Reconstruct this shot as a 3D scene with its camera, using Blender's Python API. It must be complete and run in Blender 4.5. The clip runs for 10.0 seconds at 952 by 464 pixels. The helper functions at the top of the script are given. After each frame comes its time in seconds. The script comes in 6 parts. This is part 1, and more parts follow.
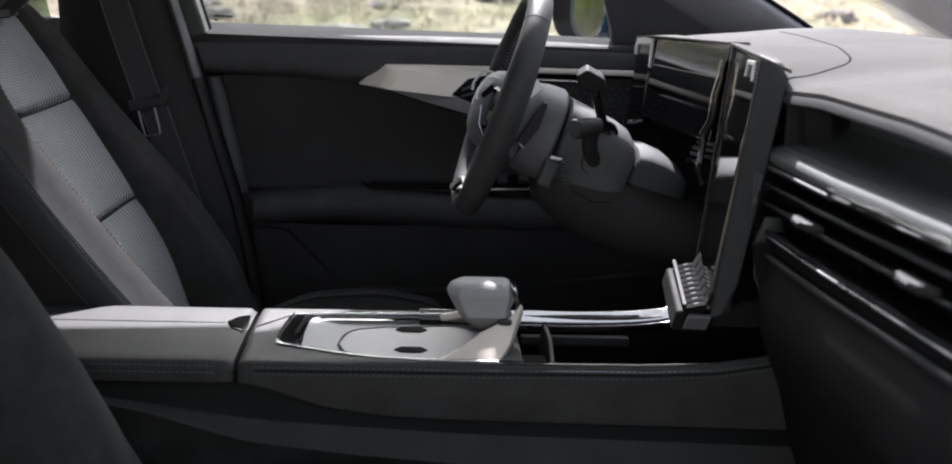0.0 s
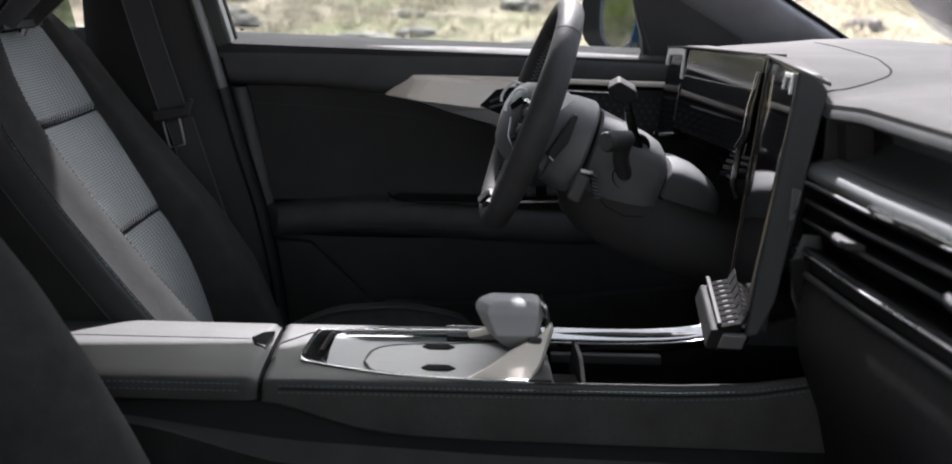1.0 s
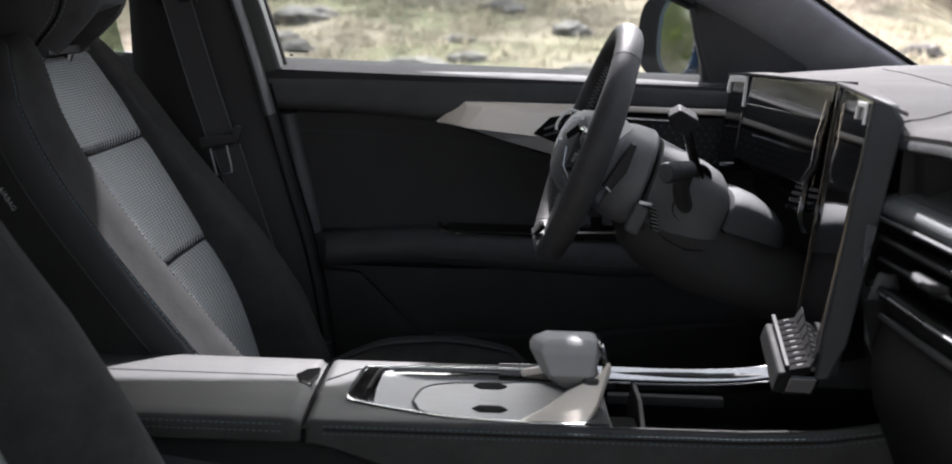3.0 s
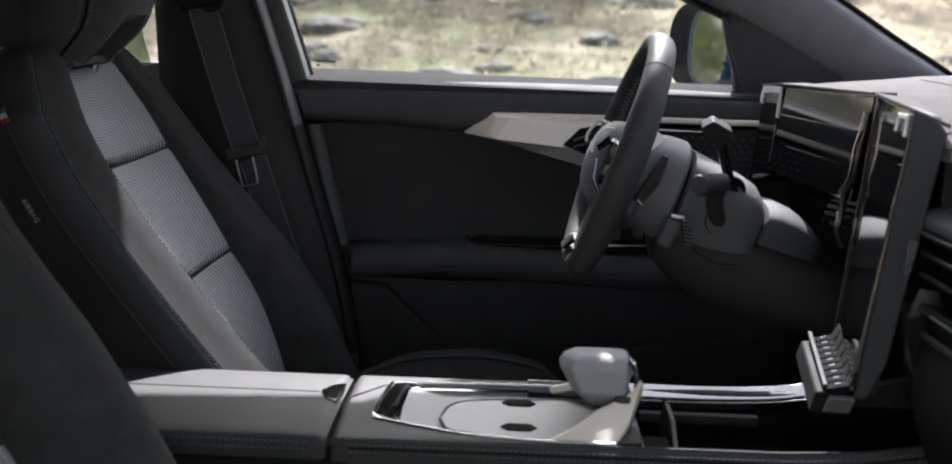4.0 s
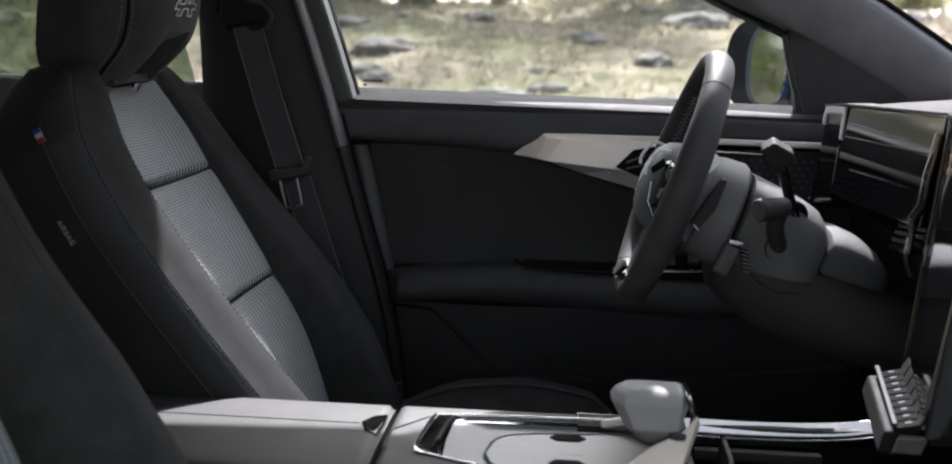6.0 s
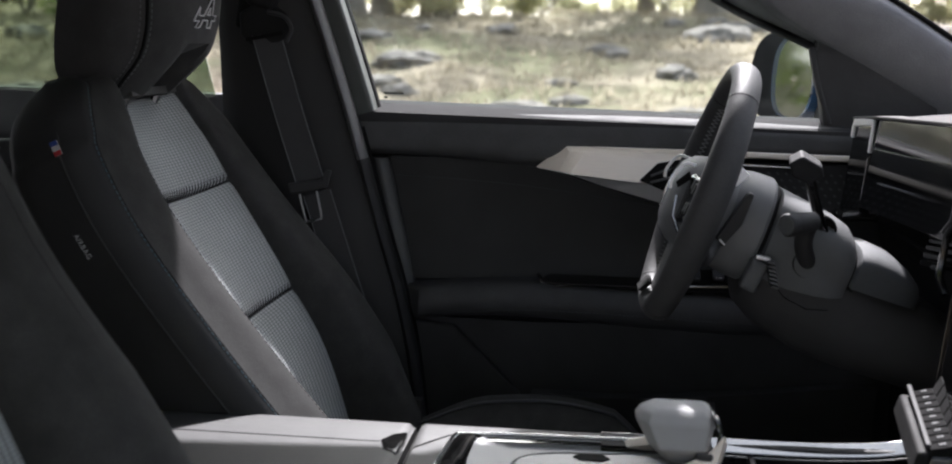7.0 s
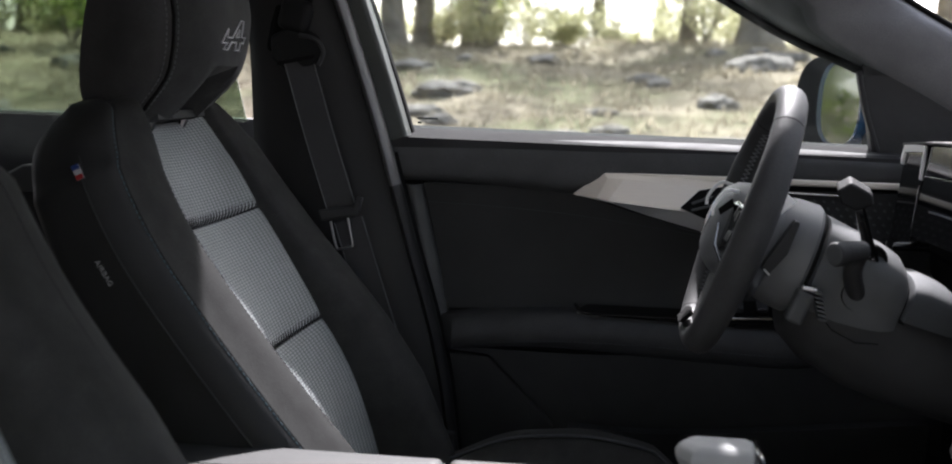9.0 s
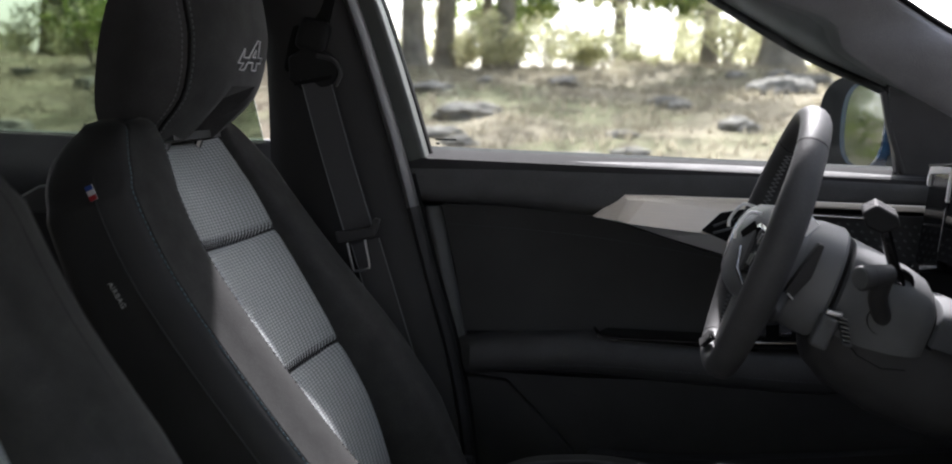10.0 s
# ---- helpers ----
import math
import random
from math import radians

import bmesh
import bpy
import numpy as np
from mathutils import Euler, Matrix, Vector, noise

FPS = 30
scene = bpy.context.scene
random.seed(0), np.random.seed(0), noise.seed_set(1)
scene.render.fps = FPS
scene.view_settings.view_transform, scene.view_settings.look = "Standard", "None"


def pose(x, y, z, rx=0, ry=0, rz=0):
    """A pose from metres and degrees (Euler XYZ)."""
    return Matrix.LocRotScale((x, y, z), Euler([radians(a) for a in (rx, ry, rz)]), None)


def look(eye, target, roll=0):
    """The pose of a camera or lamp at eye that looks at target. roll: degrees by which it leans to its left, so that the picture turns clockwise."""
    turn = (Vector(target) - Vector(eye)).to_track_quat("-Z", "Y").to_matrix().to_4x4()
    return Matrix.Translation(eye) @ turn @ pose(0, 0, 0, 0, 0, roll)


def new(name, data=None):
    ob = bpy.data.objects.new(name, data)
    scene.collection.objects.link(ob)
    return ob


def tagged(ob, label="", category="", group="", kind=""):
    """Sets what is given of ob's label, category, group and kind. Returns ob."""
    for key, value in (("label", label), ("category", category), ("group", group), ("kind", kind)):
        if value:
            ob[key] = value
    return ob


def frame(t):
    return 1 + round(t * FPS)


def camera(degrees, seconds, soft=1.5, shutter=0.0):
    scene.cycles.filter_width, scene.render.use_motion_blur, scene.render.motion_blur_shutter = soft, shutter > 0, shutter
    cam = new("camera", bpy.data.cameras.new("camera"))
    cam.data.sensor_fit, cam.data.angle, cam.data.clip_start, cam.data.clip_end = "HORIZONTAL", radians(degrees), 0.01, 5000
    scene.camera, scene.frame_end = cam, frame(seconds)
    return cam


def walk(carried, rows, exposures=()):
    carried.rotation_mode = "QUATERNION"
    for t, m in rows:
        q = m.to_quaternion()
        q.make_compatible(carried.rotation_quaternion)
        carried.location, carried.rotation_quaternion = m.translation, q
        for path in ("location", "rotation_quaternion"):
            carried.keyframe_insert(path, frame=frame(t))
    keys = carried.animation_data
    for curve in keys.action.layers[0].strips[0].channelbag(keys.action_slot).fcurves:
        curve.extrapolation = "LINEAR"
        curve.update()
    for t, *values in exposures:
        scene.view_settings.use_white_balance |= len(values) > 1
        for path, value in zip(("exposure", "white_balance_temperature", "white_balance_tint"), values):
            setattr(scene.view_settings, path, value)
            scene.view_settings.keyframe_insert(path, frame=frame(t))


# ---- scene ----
cam = camera(42.1, 10.0, soft=1.9)
PATH = [
    (0, (0.492, -1.454, 1.259), (0.59, 0.501, 0.849), 2.0),
    (0.5, (0.489, -1.437, 1.26), (0.569, 0.519, 0.853), 2.0),
    (1, (0.487, -1.42, 1.261), (0.546, 0.539, 0.862), 2.0),
    (1.5, (0.486, -1.406, 1.262), (0.525, 0.555, 0.872), 2.0),
    (2, (0.485, -1.386, 1.261), (0.505, 0.577, 0.882), 2.0),
    (2.5, (0.484, -1.371, 1.26), (0.484, 0.594, 0.89), 2.0),
    (4, (0.48, -1.328, 1.259), (0.414, 0.641, 0.91), 1.9),
    (4.5, (0.479, -1.313, 1.257), (0.393, 0.656, 0.916), 1.9),
    (5, (0.482, -1.297, 1.257), (0.371, 0.672, 0.922), 1.9),
    (5.5, (0.483, -1.281, 1.255), (0.351, 0.687, 0.928), 1.9),
    (7, (0.48, -1.242, 1.252), (0.293, 0.726, 0.953), 1.8),
    (7.5, (0.478, -1.229, 1.249), (0.277, 0.74, 0.96), 1.9),
    (8, (0.479, -1.216, 1.248), (0.259, 0.752, 0.969), 1.9),
    (8.5, (0.48, -1.204, 1.245), (0.244, 0.764, 0.979), 1.8),
    (9, (0.483, -1.189, 1.242), (0.229, 0.779, 0.989), 1.8),
    (9.5, (0.483, -1.179, 1.241), (0.213, 0.788, 1.004), 1.8),
    (10, (0.483, -1.167, 1.24), (0.195, 0.8, 1.021), 1.8),
]
walk(cam, [(t, look(eye, target, roll)) for t, eye, target, roll in PATH], exposures=[(0, 1.37, 6250, 17), (10, 1.37, 6250, 17)])

# ---- world, sun, exposure ----
# the sun stands beyond the driver's door, a little ahead
SUN_FROM = Vector((0.07, 1.0, 1.0)).normalized()
world = bpy.data.worlds.new("sky")
scene.world = world
world.use_nodes = True
wn = world.node_tree
sky = wn.nodes.new("ShaderNodeTexSky")
sky.sky_type = "NISHITA"
sky.sun_disc = False
sky.sun_elevation = math.asin(SUN_FROM.z)
sky.sun_rotation = math.atan2(SUN_FROM.x, SUN_FROM.y)
sky.air_density, sky.dust_density, sky.ozone_density = 0.8, 3.0, 0.6
haze = wn.nodes.new("ShaderNodeHueSaturation")
haze.inputs["Saturation"].default_value = 0.45
wn.links.new(sky.outputs[0], haze.inputs["Color"])
wn.links.new(haze.outputs[0], wn.nodes["Background"].inputs[0])
wn.nodes["Background"].inputs[1].default_value = 0.23
sun = new("sun", bpy.data.lights.new("sun", "SUN"))
sun.data.energy = 5.0
sun.data.angle = radians(1.0)
sun.data.color = (1.0, 0.98, 0.95)
sun.matrix_world = look(SUN_FROM * 20, (0, 0, 0))
cam.data.dof.use_dof = True
cam.data.dof.focus_distance = 1.75
cam.data.dof.aperture_fstop = 5.6


# ---- materials ----
def nodes_of(name):
    m = bpy.data.materials.new(name)
    m.use_nodes = True
    t = m.node_tree
    return m, t, t.nodes["Principled BSDF"]


def add(t, kind, **sockets):
    n = t.nodes.new(kind)
    for k, v in sockets.items():
        n.inputs[k].default_value = v
    return n


def noise_tex(t, scale, detail=4.0, coord="Object", stretch=None):
    c = t.nodes.new("ShaderNodeTexCoord")
    n = t.nodes.new("ShaderNodeTexNoise")
    n.inputs["Scale"].default_value = scale
    n.inputs["Detail"].default_value = detail
    if stretch:
        mp = t.nodes.new("ShaderNodeMapping")
        mp.inputs["Scale"].default_value = stretch
        t.links.new(c.outputs[coord], mp.inputs[0])
        t.links.new(mp.outputs[0], n.inputs["Vector"])
    else:
        t.links.new(c.outputs[coord], n.inputs["Vector"])
    return n


def mix_colour(t, fac, a, b):
    m = t.nodes.new("ShaderNodeMix")
    m.data_type = "RGBA"
    if isinstance(fac, float):
        m.inputs["Factor"].default_value = fac
    else:
        t.links.new(fac, m.inputs["Factor"])
    for socket, v in ((m.inputs[6], a), (m.inputs[7], b)):
        if isinstance(v, tuple):
            socket.default_value = (*v, 1)
        else:
            t.links.new(v, socket)
    return m.outputs[2]


def ramp(t, source, lo, hi, a=0.0, b=1.0):
    r = t.nodes.new("ShaderNodeMapRange")
    r.inputs["From Min"].default_value, r.inputs["From Max"].default_value = lo, hi
    r.inputs["To Min"].default_value, r.inputs["To Max"].default_value = a, b
    t.links.new(source, r.inputs["Value"])
    return r.outputs["Result"]


def surface(name, colour, rough, metal=0.0, grain=900.0, bump=0.15, wear=12.0, vary=0.25, gloss=0.5, sheen=0.0, coat=0.0, stretch=None):
    """A surface with fine grain, broad unevenness in tone and roughness, and a bump of the grain."""
    m, t, p = nodes_of(name)
    big = noise_tex(t, wear, 5.0)
    fine = noise_tex(t, grain, 3.0, stretch=stretch)
    dark = tuple(c * (1 - vary) for c in colour)
    light = tuple(min(1.0, c * (1 + vary)) for c in colour)
    c1 = mix_colour(t, ramp(t, big.outputs[0], 0.3, 0.7), dark, light)
    c2 = mix_colour(t, ramp(t, fine.outputs[0], 0.35, 0.65, 0.0, 0.5), c1, dark)
    t.links.new(c2, p.inputs["Base Color"])
    t.links.new(ramp(t, big.outputs[0], 0.3, 0.7, max(0.02, rough - 0.07), min(1.0, rough + 0.07)), p.inputs["Roughness"])
    p.inputs["Metallic"].default_value = metal
    p.inputs["Specular IOR Level"].default_value = gloss
    p.inputs["Sheen Weight"].default_value = sheen
    p.inputs["Sheen Roughness"].default_value = 0.5
    p.inputs["Coat Weight"].default_value = coat
    p.inputs["Coat Roughness"].default_value = 0.05
    if bump:
        b = t.nodes.new("ShaderNodeBump")
        b.inputs["Strength"].default_value = bump
        b.inputs["Distance"].default_value = 0.0006
        t.links.new(fine.outputs[0], b.inputs["Height"])
        folds = noise_tex(t, max(8.0, grain * 0.045), 4.0)
        b2 = t.nodes.new("ShaderNodeBump")
        b2.inputs["Strength"].default_value = min(1.0, bump * 0.5)
        b2.inputs["Distance"].default_value = 0.004
        t.links.new(folds.outputs[0], b2.inputs["Height"])
        t.links.new(b2.outputs[0], b.inputs["Normal"])
        t.links.new(b.outputs[0], p.inputs["Normal"])
    return m


def woven(name, colour, along, across, rough=0.75):
    """A three-dimensional mesh fabric, its cells laid out in the surface's own metres."""
    m, t, p = nodes_of(name)
    uv = t.nodes.new("ShaderNodeUVMap")
    sep = t.nodes.new("ShaderNodeSeparateXYZ")
    t.links.new(uv.outputs[0], sep.inputs[0])

    def wave(source, k, shift):
        a = t.nodes.new("ShaderNodeMath")
        a.operation = "MULTIPLY_ADD"
        a.inputs[1].default_value, a.inputs[2].default_value = k, shift
        t.links.new(source, a.inputs[0])
        s = t.nodes.new("ShaderNodeMath")
        s.operation = "SINE"
        t.links.new(a.outputs[0], s.inputs[0])
        return s.outputs[0]

    prod = t.nodes.new("ShaderNodeMath")
    prod.operation = "MULTIPLY"
    t.links.new(wave(sep.outputs[0], math.pi / along, 0.0), prod.inputs[0])
    t.links.new(wave(sep.outputs[1], math.pi / across, 0.6), prod.inputs[1])
    ab = t.nodes.new("ShaderNodeMath")
    ab.operation = "ABSOLUTE"
    t.links.new(prod.outputs[0], ab.inputs[0])
    cell = ramp(t, ab.outputs[0], 0.08, 0.60)
    big = noise_tex(t, 9.0)
    fine = noise_tex(t, 1400.0)
    tone = mix_colour(t, ramp(t, big.outputs[0], 0.3, 0.7), tuple(c * 0.85 for c in colour), tuple(c * 1.12 for c in colour))
    tone = mix_colour(t, ramp(t, fine.outputs[0], 0.3, 0.7, 0.0, 0.35), tone, tuple(c * 0.5 for c in colour))
    t.links.new(mix_colour(t, cell, tuple(c * 0.36 for c in colour), tone), p.inputs["Base Color"])
    p.inputs["Roughness"].default_value = rough
    p.inputs["Sheen Weight"].default_value = 0.25
    b = t.nodes.new("ShaderNodeBump")
    b.inputs["Strength"].default_value, b.inputs["Distance"].default_value = 0.8, 0.0012
    t.links.new(cell, b.inputs["Height"])
    t.links.new(b.outputs[0], p.inputs["Normal"])
    return m


def glass(name, tint, rough=0.0):
    m, t, p = nodes_of(name)
    t.nodes.remove(p)
    g = t.nodes.new("ShaderNodeBsdfTransparent")
    g.inputs[0].default_value = (*tint, 1)
    s = t.nodes.new("ShaderNodeBsdfGlossy")
    s.inputs["Roughness"].default_value = rough
    mx = t.nodes.new("ShaderNodeMixShader")
    fr = t.nodes.new("ShaderNodeFresnel")
    fr.inputs[0].default_value = 1.45
    t.links.new(fr.outputs[0], mx.inputs[0])
    t.links.new(g.outputs[0], mx.inputs[1])
    t.links.new(s.outputs[0], mx.inputs[2])
    t.links.new(mx.outputs[0], t.nodes["Material Output"].inputs[0])
    return m


LEATHER = surface("black leather", (0.048, 0.048, 0.049), 0.60, grain=420, bump=0.45, wear=24, gloss=0.28)
PAD = surface("charcoal leather", (0.050, 0.050, 0.050), 0.60, grain=450, bump=0.4, wear=22, gloss=0.25)
SUEDE = surface("black suede", (0.044, 0.044, 0.0435), 0.95, grain=380, bump=0.4, wear=38, vary=0.22, gloss=0.05, sheen=0.06)
CLOTH = surface("black suede cloth", (0.044, 0.044, 0.044), 0.95, grain=1200, bump=0.3, wear=9, vary=0.18, gloss=0.1, sheen=0.12)
MESH = woven("grey mesh fabric", (0.40, 0.43, 0.44), 0.0040, 0.0120)
PLASTIC = surface("black grained plastic", (0.042, 0.042, 0.043), 0.62, grain=1600, bump=0.3, wear=14, gloss=0.22)
SHROUD = surface("soft dark grey plastic", (0.086, 0.089, 0.091), 0.60, grain=1500, bump=0.2, wear=14, gloss=0.35)
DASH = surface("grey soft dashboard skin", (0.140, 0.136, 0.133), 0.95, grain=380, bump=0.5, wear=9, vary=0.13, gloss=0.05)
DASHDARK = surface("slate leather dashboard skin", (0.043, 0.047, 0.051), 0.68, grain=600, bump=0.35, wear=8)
GLOSS = surface("piano black lacquer", (0.006, 0.006, 0.006), 0.08, grain=300, bump=0.0, wear=5, vary=0.3, coat=0.6)
SCREEN = surface("black screen glass", (0.004, 0.004, 0.0045), 0.06, grain=200, bump=0.0, wear=4, vary=0.3, gloss=0.6, coat=0.3)
CHROME = surface("polished chrome", (0.62, 0.62, 0.63), 0.12, metal=1.0, grain=300, bump=0.0, vary=0.05)
SATIN = surface("satin aluminium", (0.82, 0.75, 0.66), 0.36, metal=0.2, grain=500, bump=0.08, wear=6, vary=0.06, stretch=(0.05, 1, 1))
SILVER = surface("silver painted plastic", (0.44, 0.44, 0.443), 0.6, metal=0.0, grain=700, bump=0.1, wear=8, vary=0.08, gloss=0.4)
LEDGE = surface("grey soft window ledge", (0.048, 0.048, 0.049), 0.95, grain=900, bump=0.3, wear=8, vary=0.2, gloss=0.03)
TRAY = surface("brushed silver rubber", (0.27, 0.27, 0.274), 0.5, metal=0.25, grain=420, bump=0.5, wear=8, vary=0.12, stretch=(0.06, 1, 1))
WEB = surface("black seat belt webbing", (0.034, 0.034, 0.036), 0.7, grain=500, bump=0.6, wear=10, stretch=(1, 4, 1))
THREAD = surface("blue grey thread", (0.10, 0.165, 0.20), 0.7, grain=2000, bump=0.2, vary=0.3)
THREADDARK = surface("dim grey thread", (0.055, 0.058, 0.065), 0.8, grain=2000, bump=0.2, vary=0.3)
PILLAR = surface("grey woven pillar lining", (0.16, 0.162, 0.168), 0.9, grain=420, bump=0.8, wear=16, vary=0.16, gloss=0.2, sheen=0.2)
CARPET = surface("black carpet", (0.030, 0.030, 0.030), 0.98, grain=500, bump=1.0, wear=20, vary=0.4, gloss=0.1)
LINING = surface("light grey headliner", (0.50, 0.50, 0.49), 0.95, grain=700, bump=0.4, wear=8, vary=0.06, gloss=0.2)
PAINT = surface("blue car paint", (0.010, 0.034, 0.075), 0.22, grain=900, bump=0.02, wear=4, vary=0.1, coat=1.0)
RUBBER = surface("black rubber", (0.012, 0.012, 0.012), 0.9, grain=800, bump=0.2, gloss=0.08)
SEAMDARK = surface("dark seam", (0.05, 0.048, 0.047), 1.0, grain=800, bump=0.0, gloss=0.0)
WHITEPRINT = surface("pale grey print", (0.60, 0.60, 0.61), 0.7, grain=900, bump=0.0)
GREYPRINT = surface("dim grey print", (0.12, 0.125, 0.13), 0.7, grain=900, bump=0.0)
FLAGRED = surface("red woven label", (0.35, 0.02, 0.025), 0.8, grain=900)
FLAGWHITE = surface("white woven label", (0.55, 0.55, 0.56), 0.8, grain=900)
FLAGBLUE = surface("blue woven label", (0.02, 0.05, 0.22), 0.8, grain=900)
STEEL = surface("bright steel", (0.45, 0.45, 0.46), 0.3, metal=1.0, grain=600, bump=0.05)
MIRROR = surface("mirror glass", (0.85, 0.87, 0.88), 0.01, metal=1.0, grain=10, bump=0.0, vary=0.01)
BRIGHT = surface("bright satin metal", (0.80, 0.80, 0.80), 0.34, metal=0.3, grain=500, bump=0.05, vary=0.05)
GLOVE = surface("black matt glove box plastic", (0.015, 0.015, 0.0154), 0.68, grain=1500, bump=0.3, wear=9, gloss=0.15)
PILLARDARK = surface("black pillar plastic", (0.020, 0.020, 0.0205), 0.6, grain=1400, bump=0.3, wear=9, gloss=0.35)
REST = surface("grey leather", (0.34, 0.34, 0.34), 0.72, grain=750, bump=0.35, wear=14, vary=0.12, gloss=0.25)
HUB = surface("satin mid grey hub skin", (0.135, 0.138, 0.141), 0.52, grain=1300, bump=0.2, wear=14, vary=0.15, gloss=0.4)
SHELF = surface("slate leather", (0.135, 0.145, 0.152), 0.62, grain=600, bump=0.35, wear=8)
PILLAREDGE = surface("satin grey pillar edge", (0.13, 0.13, 0.131), 0.36, grain=1200, bump=0.1, wear=9, vary=0.1)
DOORSKIN = surface("dark grey grained door skin", (0.078, 0.079, 0.080), 0.72, grain=420, bump=0.45, wear=22, vary=0.16, gloss=0.12)
FLANK = surface("black seat flank leather", (0.034, 0.034, 0.0345), 0.66, grain=700, bump=0.35, wear=14, gloss=0.3)
GLASS = glass("window glass", (0.90, 0.93, 0.91))
WINDSCREEN = glass("tinted windscreen glass", (0.86, 0.89, 0.87))
REARGLASS = glass("green tinted rear glass", (0.48, 0.55, 0.47))
PRIVACY = glass("dark privacy glass", (0.16, 0.17, 0.165))


# ---- shape tools ----
ORIGIN = {}


def thing(name, label, category, at=(0, 0, 0), group="", kind=""):
    ob = new(name)
    ob.location = at
    ob.empty_display_size = 0.05
    ORIGIN[ob] = Vector(at)
    return tagged(ob, label, category, group, kind)


def part(name, bm, material, parent=None, label="", angle=40.0):
    """Links a bmesh, given in world places, as one mesh object under a thing or a part."""
    me = bpy.data.meshes.new(name)
    home = ORIGIN.get(parent, Vector())
    bmesh.ops.translate(bm, verts=bm.verts, vec=-home)
    bmesh.ops.recalc_face_normals(bm, faces=bm.faces)
    bm.to_mesh(me)
    bm.free()
    me.materials.append(material)
    for f in me.polygons:
        f.use_smooth = True
    me.set_sharp_from_angle(angle=radians(angle))
    ob = new(name, me)
    even = ob.modifiers.new("even_normals", "WEIGHTED_NORMAL")
    even.keep_sharp = True
    if parent:
        ob.parent = parent
    ORIGIN[ob] = home
    if label:
        ob["label"] = label
    return ob


def alone(name, bm, material, label, category, kind="", group=""):
    return tagged(part(name, bm, material), label, category, group, kind)


def spl(pts, n, closed=False):
    """n points on a smooth curve through pts, of any dimension."""
    P = np.array(pts, float)
    m = len(P)
    out = []
    last = m if closed else m - 1
    for i in range(n):
        s = i / (n if closed else n - 1) * last
        k = min(int(s), last - 1)
        f = s - k
        if closed:
            a, b, c, d = (P[(k + j) % m] for j in (-1, 0, 1, 2))
        else:
            b, c = P[k], P[k + 1]
            a = P[k - 1] if k > 0 else 2 * b - c
            d = P[k + 2] if k + 2 < m else 2 * c - b
        out.append(0.5 * (2 * b + (c - a) * f + (2 * a - 5 * b + 4 * c - d) * f * f + (3 * b - a - 3 * c + d) * f ** 3))
    return out


def lerp_table(table, s):
    """A value from rows (s, value), joined by straight lines."""
    return float(np.interp(s, [r[0] for r in table], [r[1] for r in table]))


def loft(rings, closed=True, caps=True, bm=None):
    bm = bm or bmesh.new()
    vs = [[bm.verts.new(Vector(p)) for p in r] for r in rings]
    n = len(vs[0])
    for a, b in zip(vs, vs[1:]):
        for i in range(n if closed else n - 1):
            j = (i + 1) % n
            bm.faces.new((a[i], a[j], b[j], b[i]))
    if caps and closed:
        bm.faces.new(vs[0][::-1])
        bm.faces.new(vs[-1])
    return bm


def sheet(f, nu, nv, su=1.0, sv=1.0, thick=None, bm=None):
    """A surface f(s, t), s and t from 0 to 1, with depth along the vector thick and its measures su, sv in metres as texture places."""
    bm = bm or bmesh.new()
    uv = bm.loops.layers.uv.verify()
    top = [[bm.verts.new(f(i / nu, j / nv)) for j in range(nv + 1)] for i in range(nu + 1)]
    quads = []
    for i in range(nu):
        for j in range(nv):
            fc = bm.faces.new((top[i][j], top[i + 1][j], top[i + 1][j + 1], top[i][j + 1]))
            for lp, (a, b) in zip(fc.loops, ((i, j), (i + 1, j), (i + 1, j + 1), (i, j + 1))):
                lp[uv].uv = (a / nu * su, b / nv * sv)
            quads.append(fc)
    if thick is not None:
        d = Vector(thick)
        low = [[bm.verts.new(v.co + d) for v in r] for r in top]
        for i in range(nu):
            for j in range(nv):
                bm.faces.new((low[i][j], low[i][j + 1], low[i + 1][j + 1], low[i + 1][j]))
        for i in range(nu):
            bm.faces.new((top[i][0], low[i][0], low[i + 1][0], top[i + 1][0]))
            bm.faces.new((top[i][nv], top[i + 1][nv], low[i + 1][nv], low[i][nv]))
        for j in range(nv):
            bm.faces.new((top[0][j], top[0][j + 1], low[0][j + 1], low[0][j]))
            bm.faces.new((top[nu][j], low[nu][j], low[nu][j + 1], top[nu][j + 1]))
    return bm


def slab(outline, depth, bevel=0.003, seg=2, bm=None):
    """A flat outline of points, given depth along a vector, with rounded edges."""
    made = bmesh.new()
    d = Vector(depth)
    a = [made.verts.new(Vector(p)) for p in outline]
    b = [made.verts.new(Vector(p) + d) for p in outline]
    made.faces.new(a[::-1])
    made.faces.new(b)
    for i in range(len(a)):
        j = (i + 1) % len(a)
        made.faces.new((a[i], a[j], b[j], b[i]))
    bmesh.ops.recalc_face_normals(made, faces=made.faces)
    if bevel:
        bmesh.ops.bevel(made, geom=list(made.edges), offset=bevel, segments=seg, affect="EDGES", profile=0.6, clamp_overlap=True)
    return joined(made, bm)


def joined(made, bm):
    if bm is None:
        return made
    vs = {v: bm.verts.new(v.co) for v in made.verts}
    for f in made.faces:
        bm.faces.new([vs[v] for v in f.verts])
    made.free()
    return bm


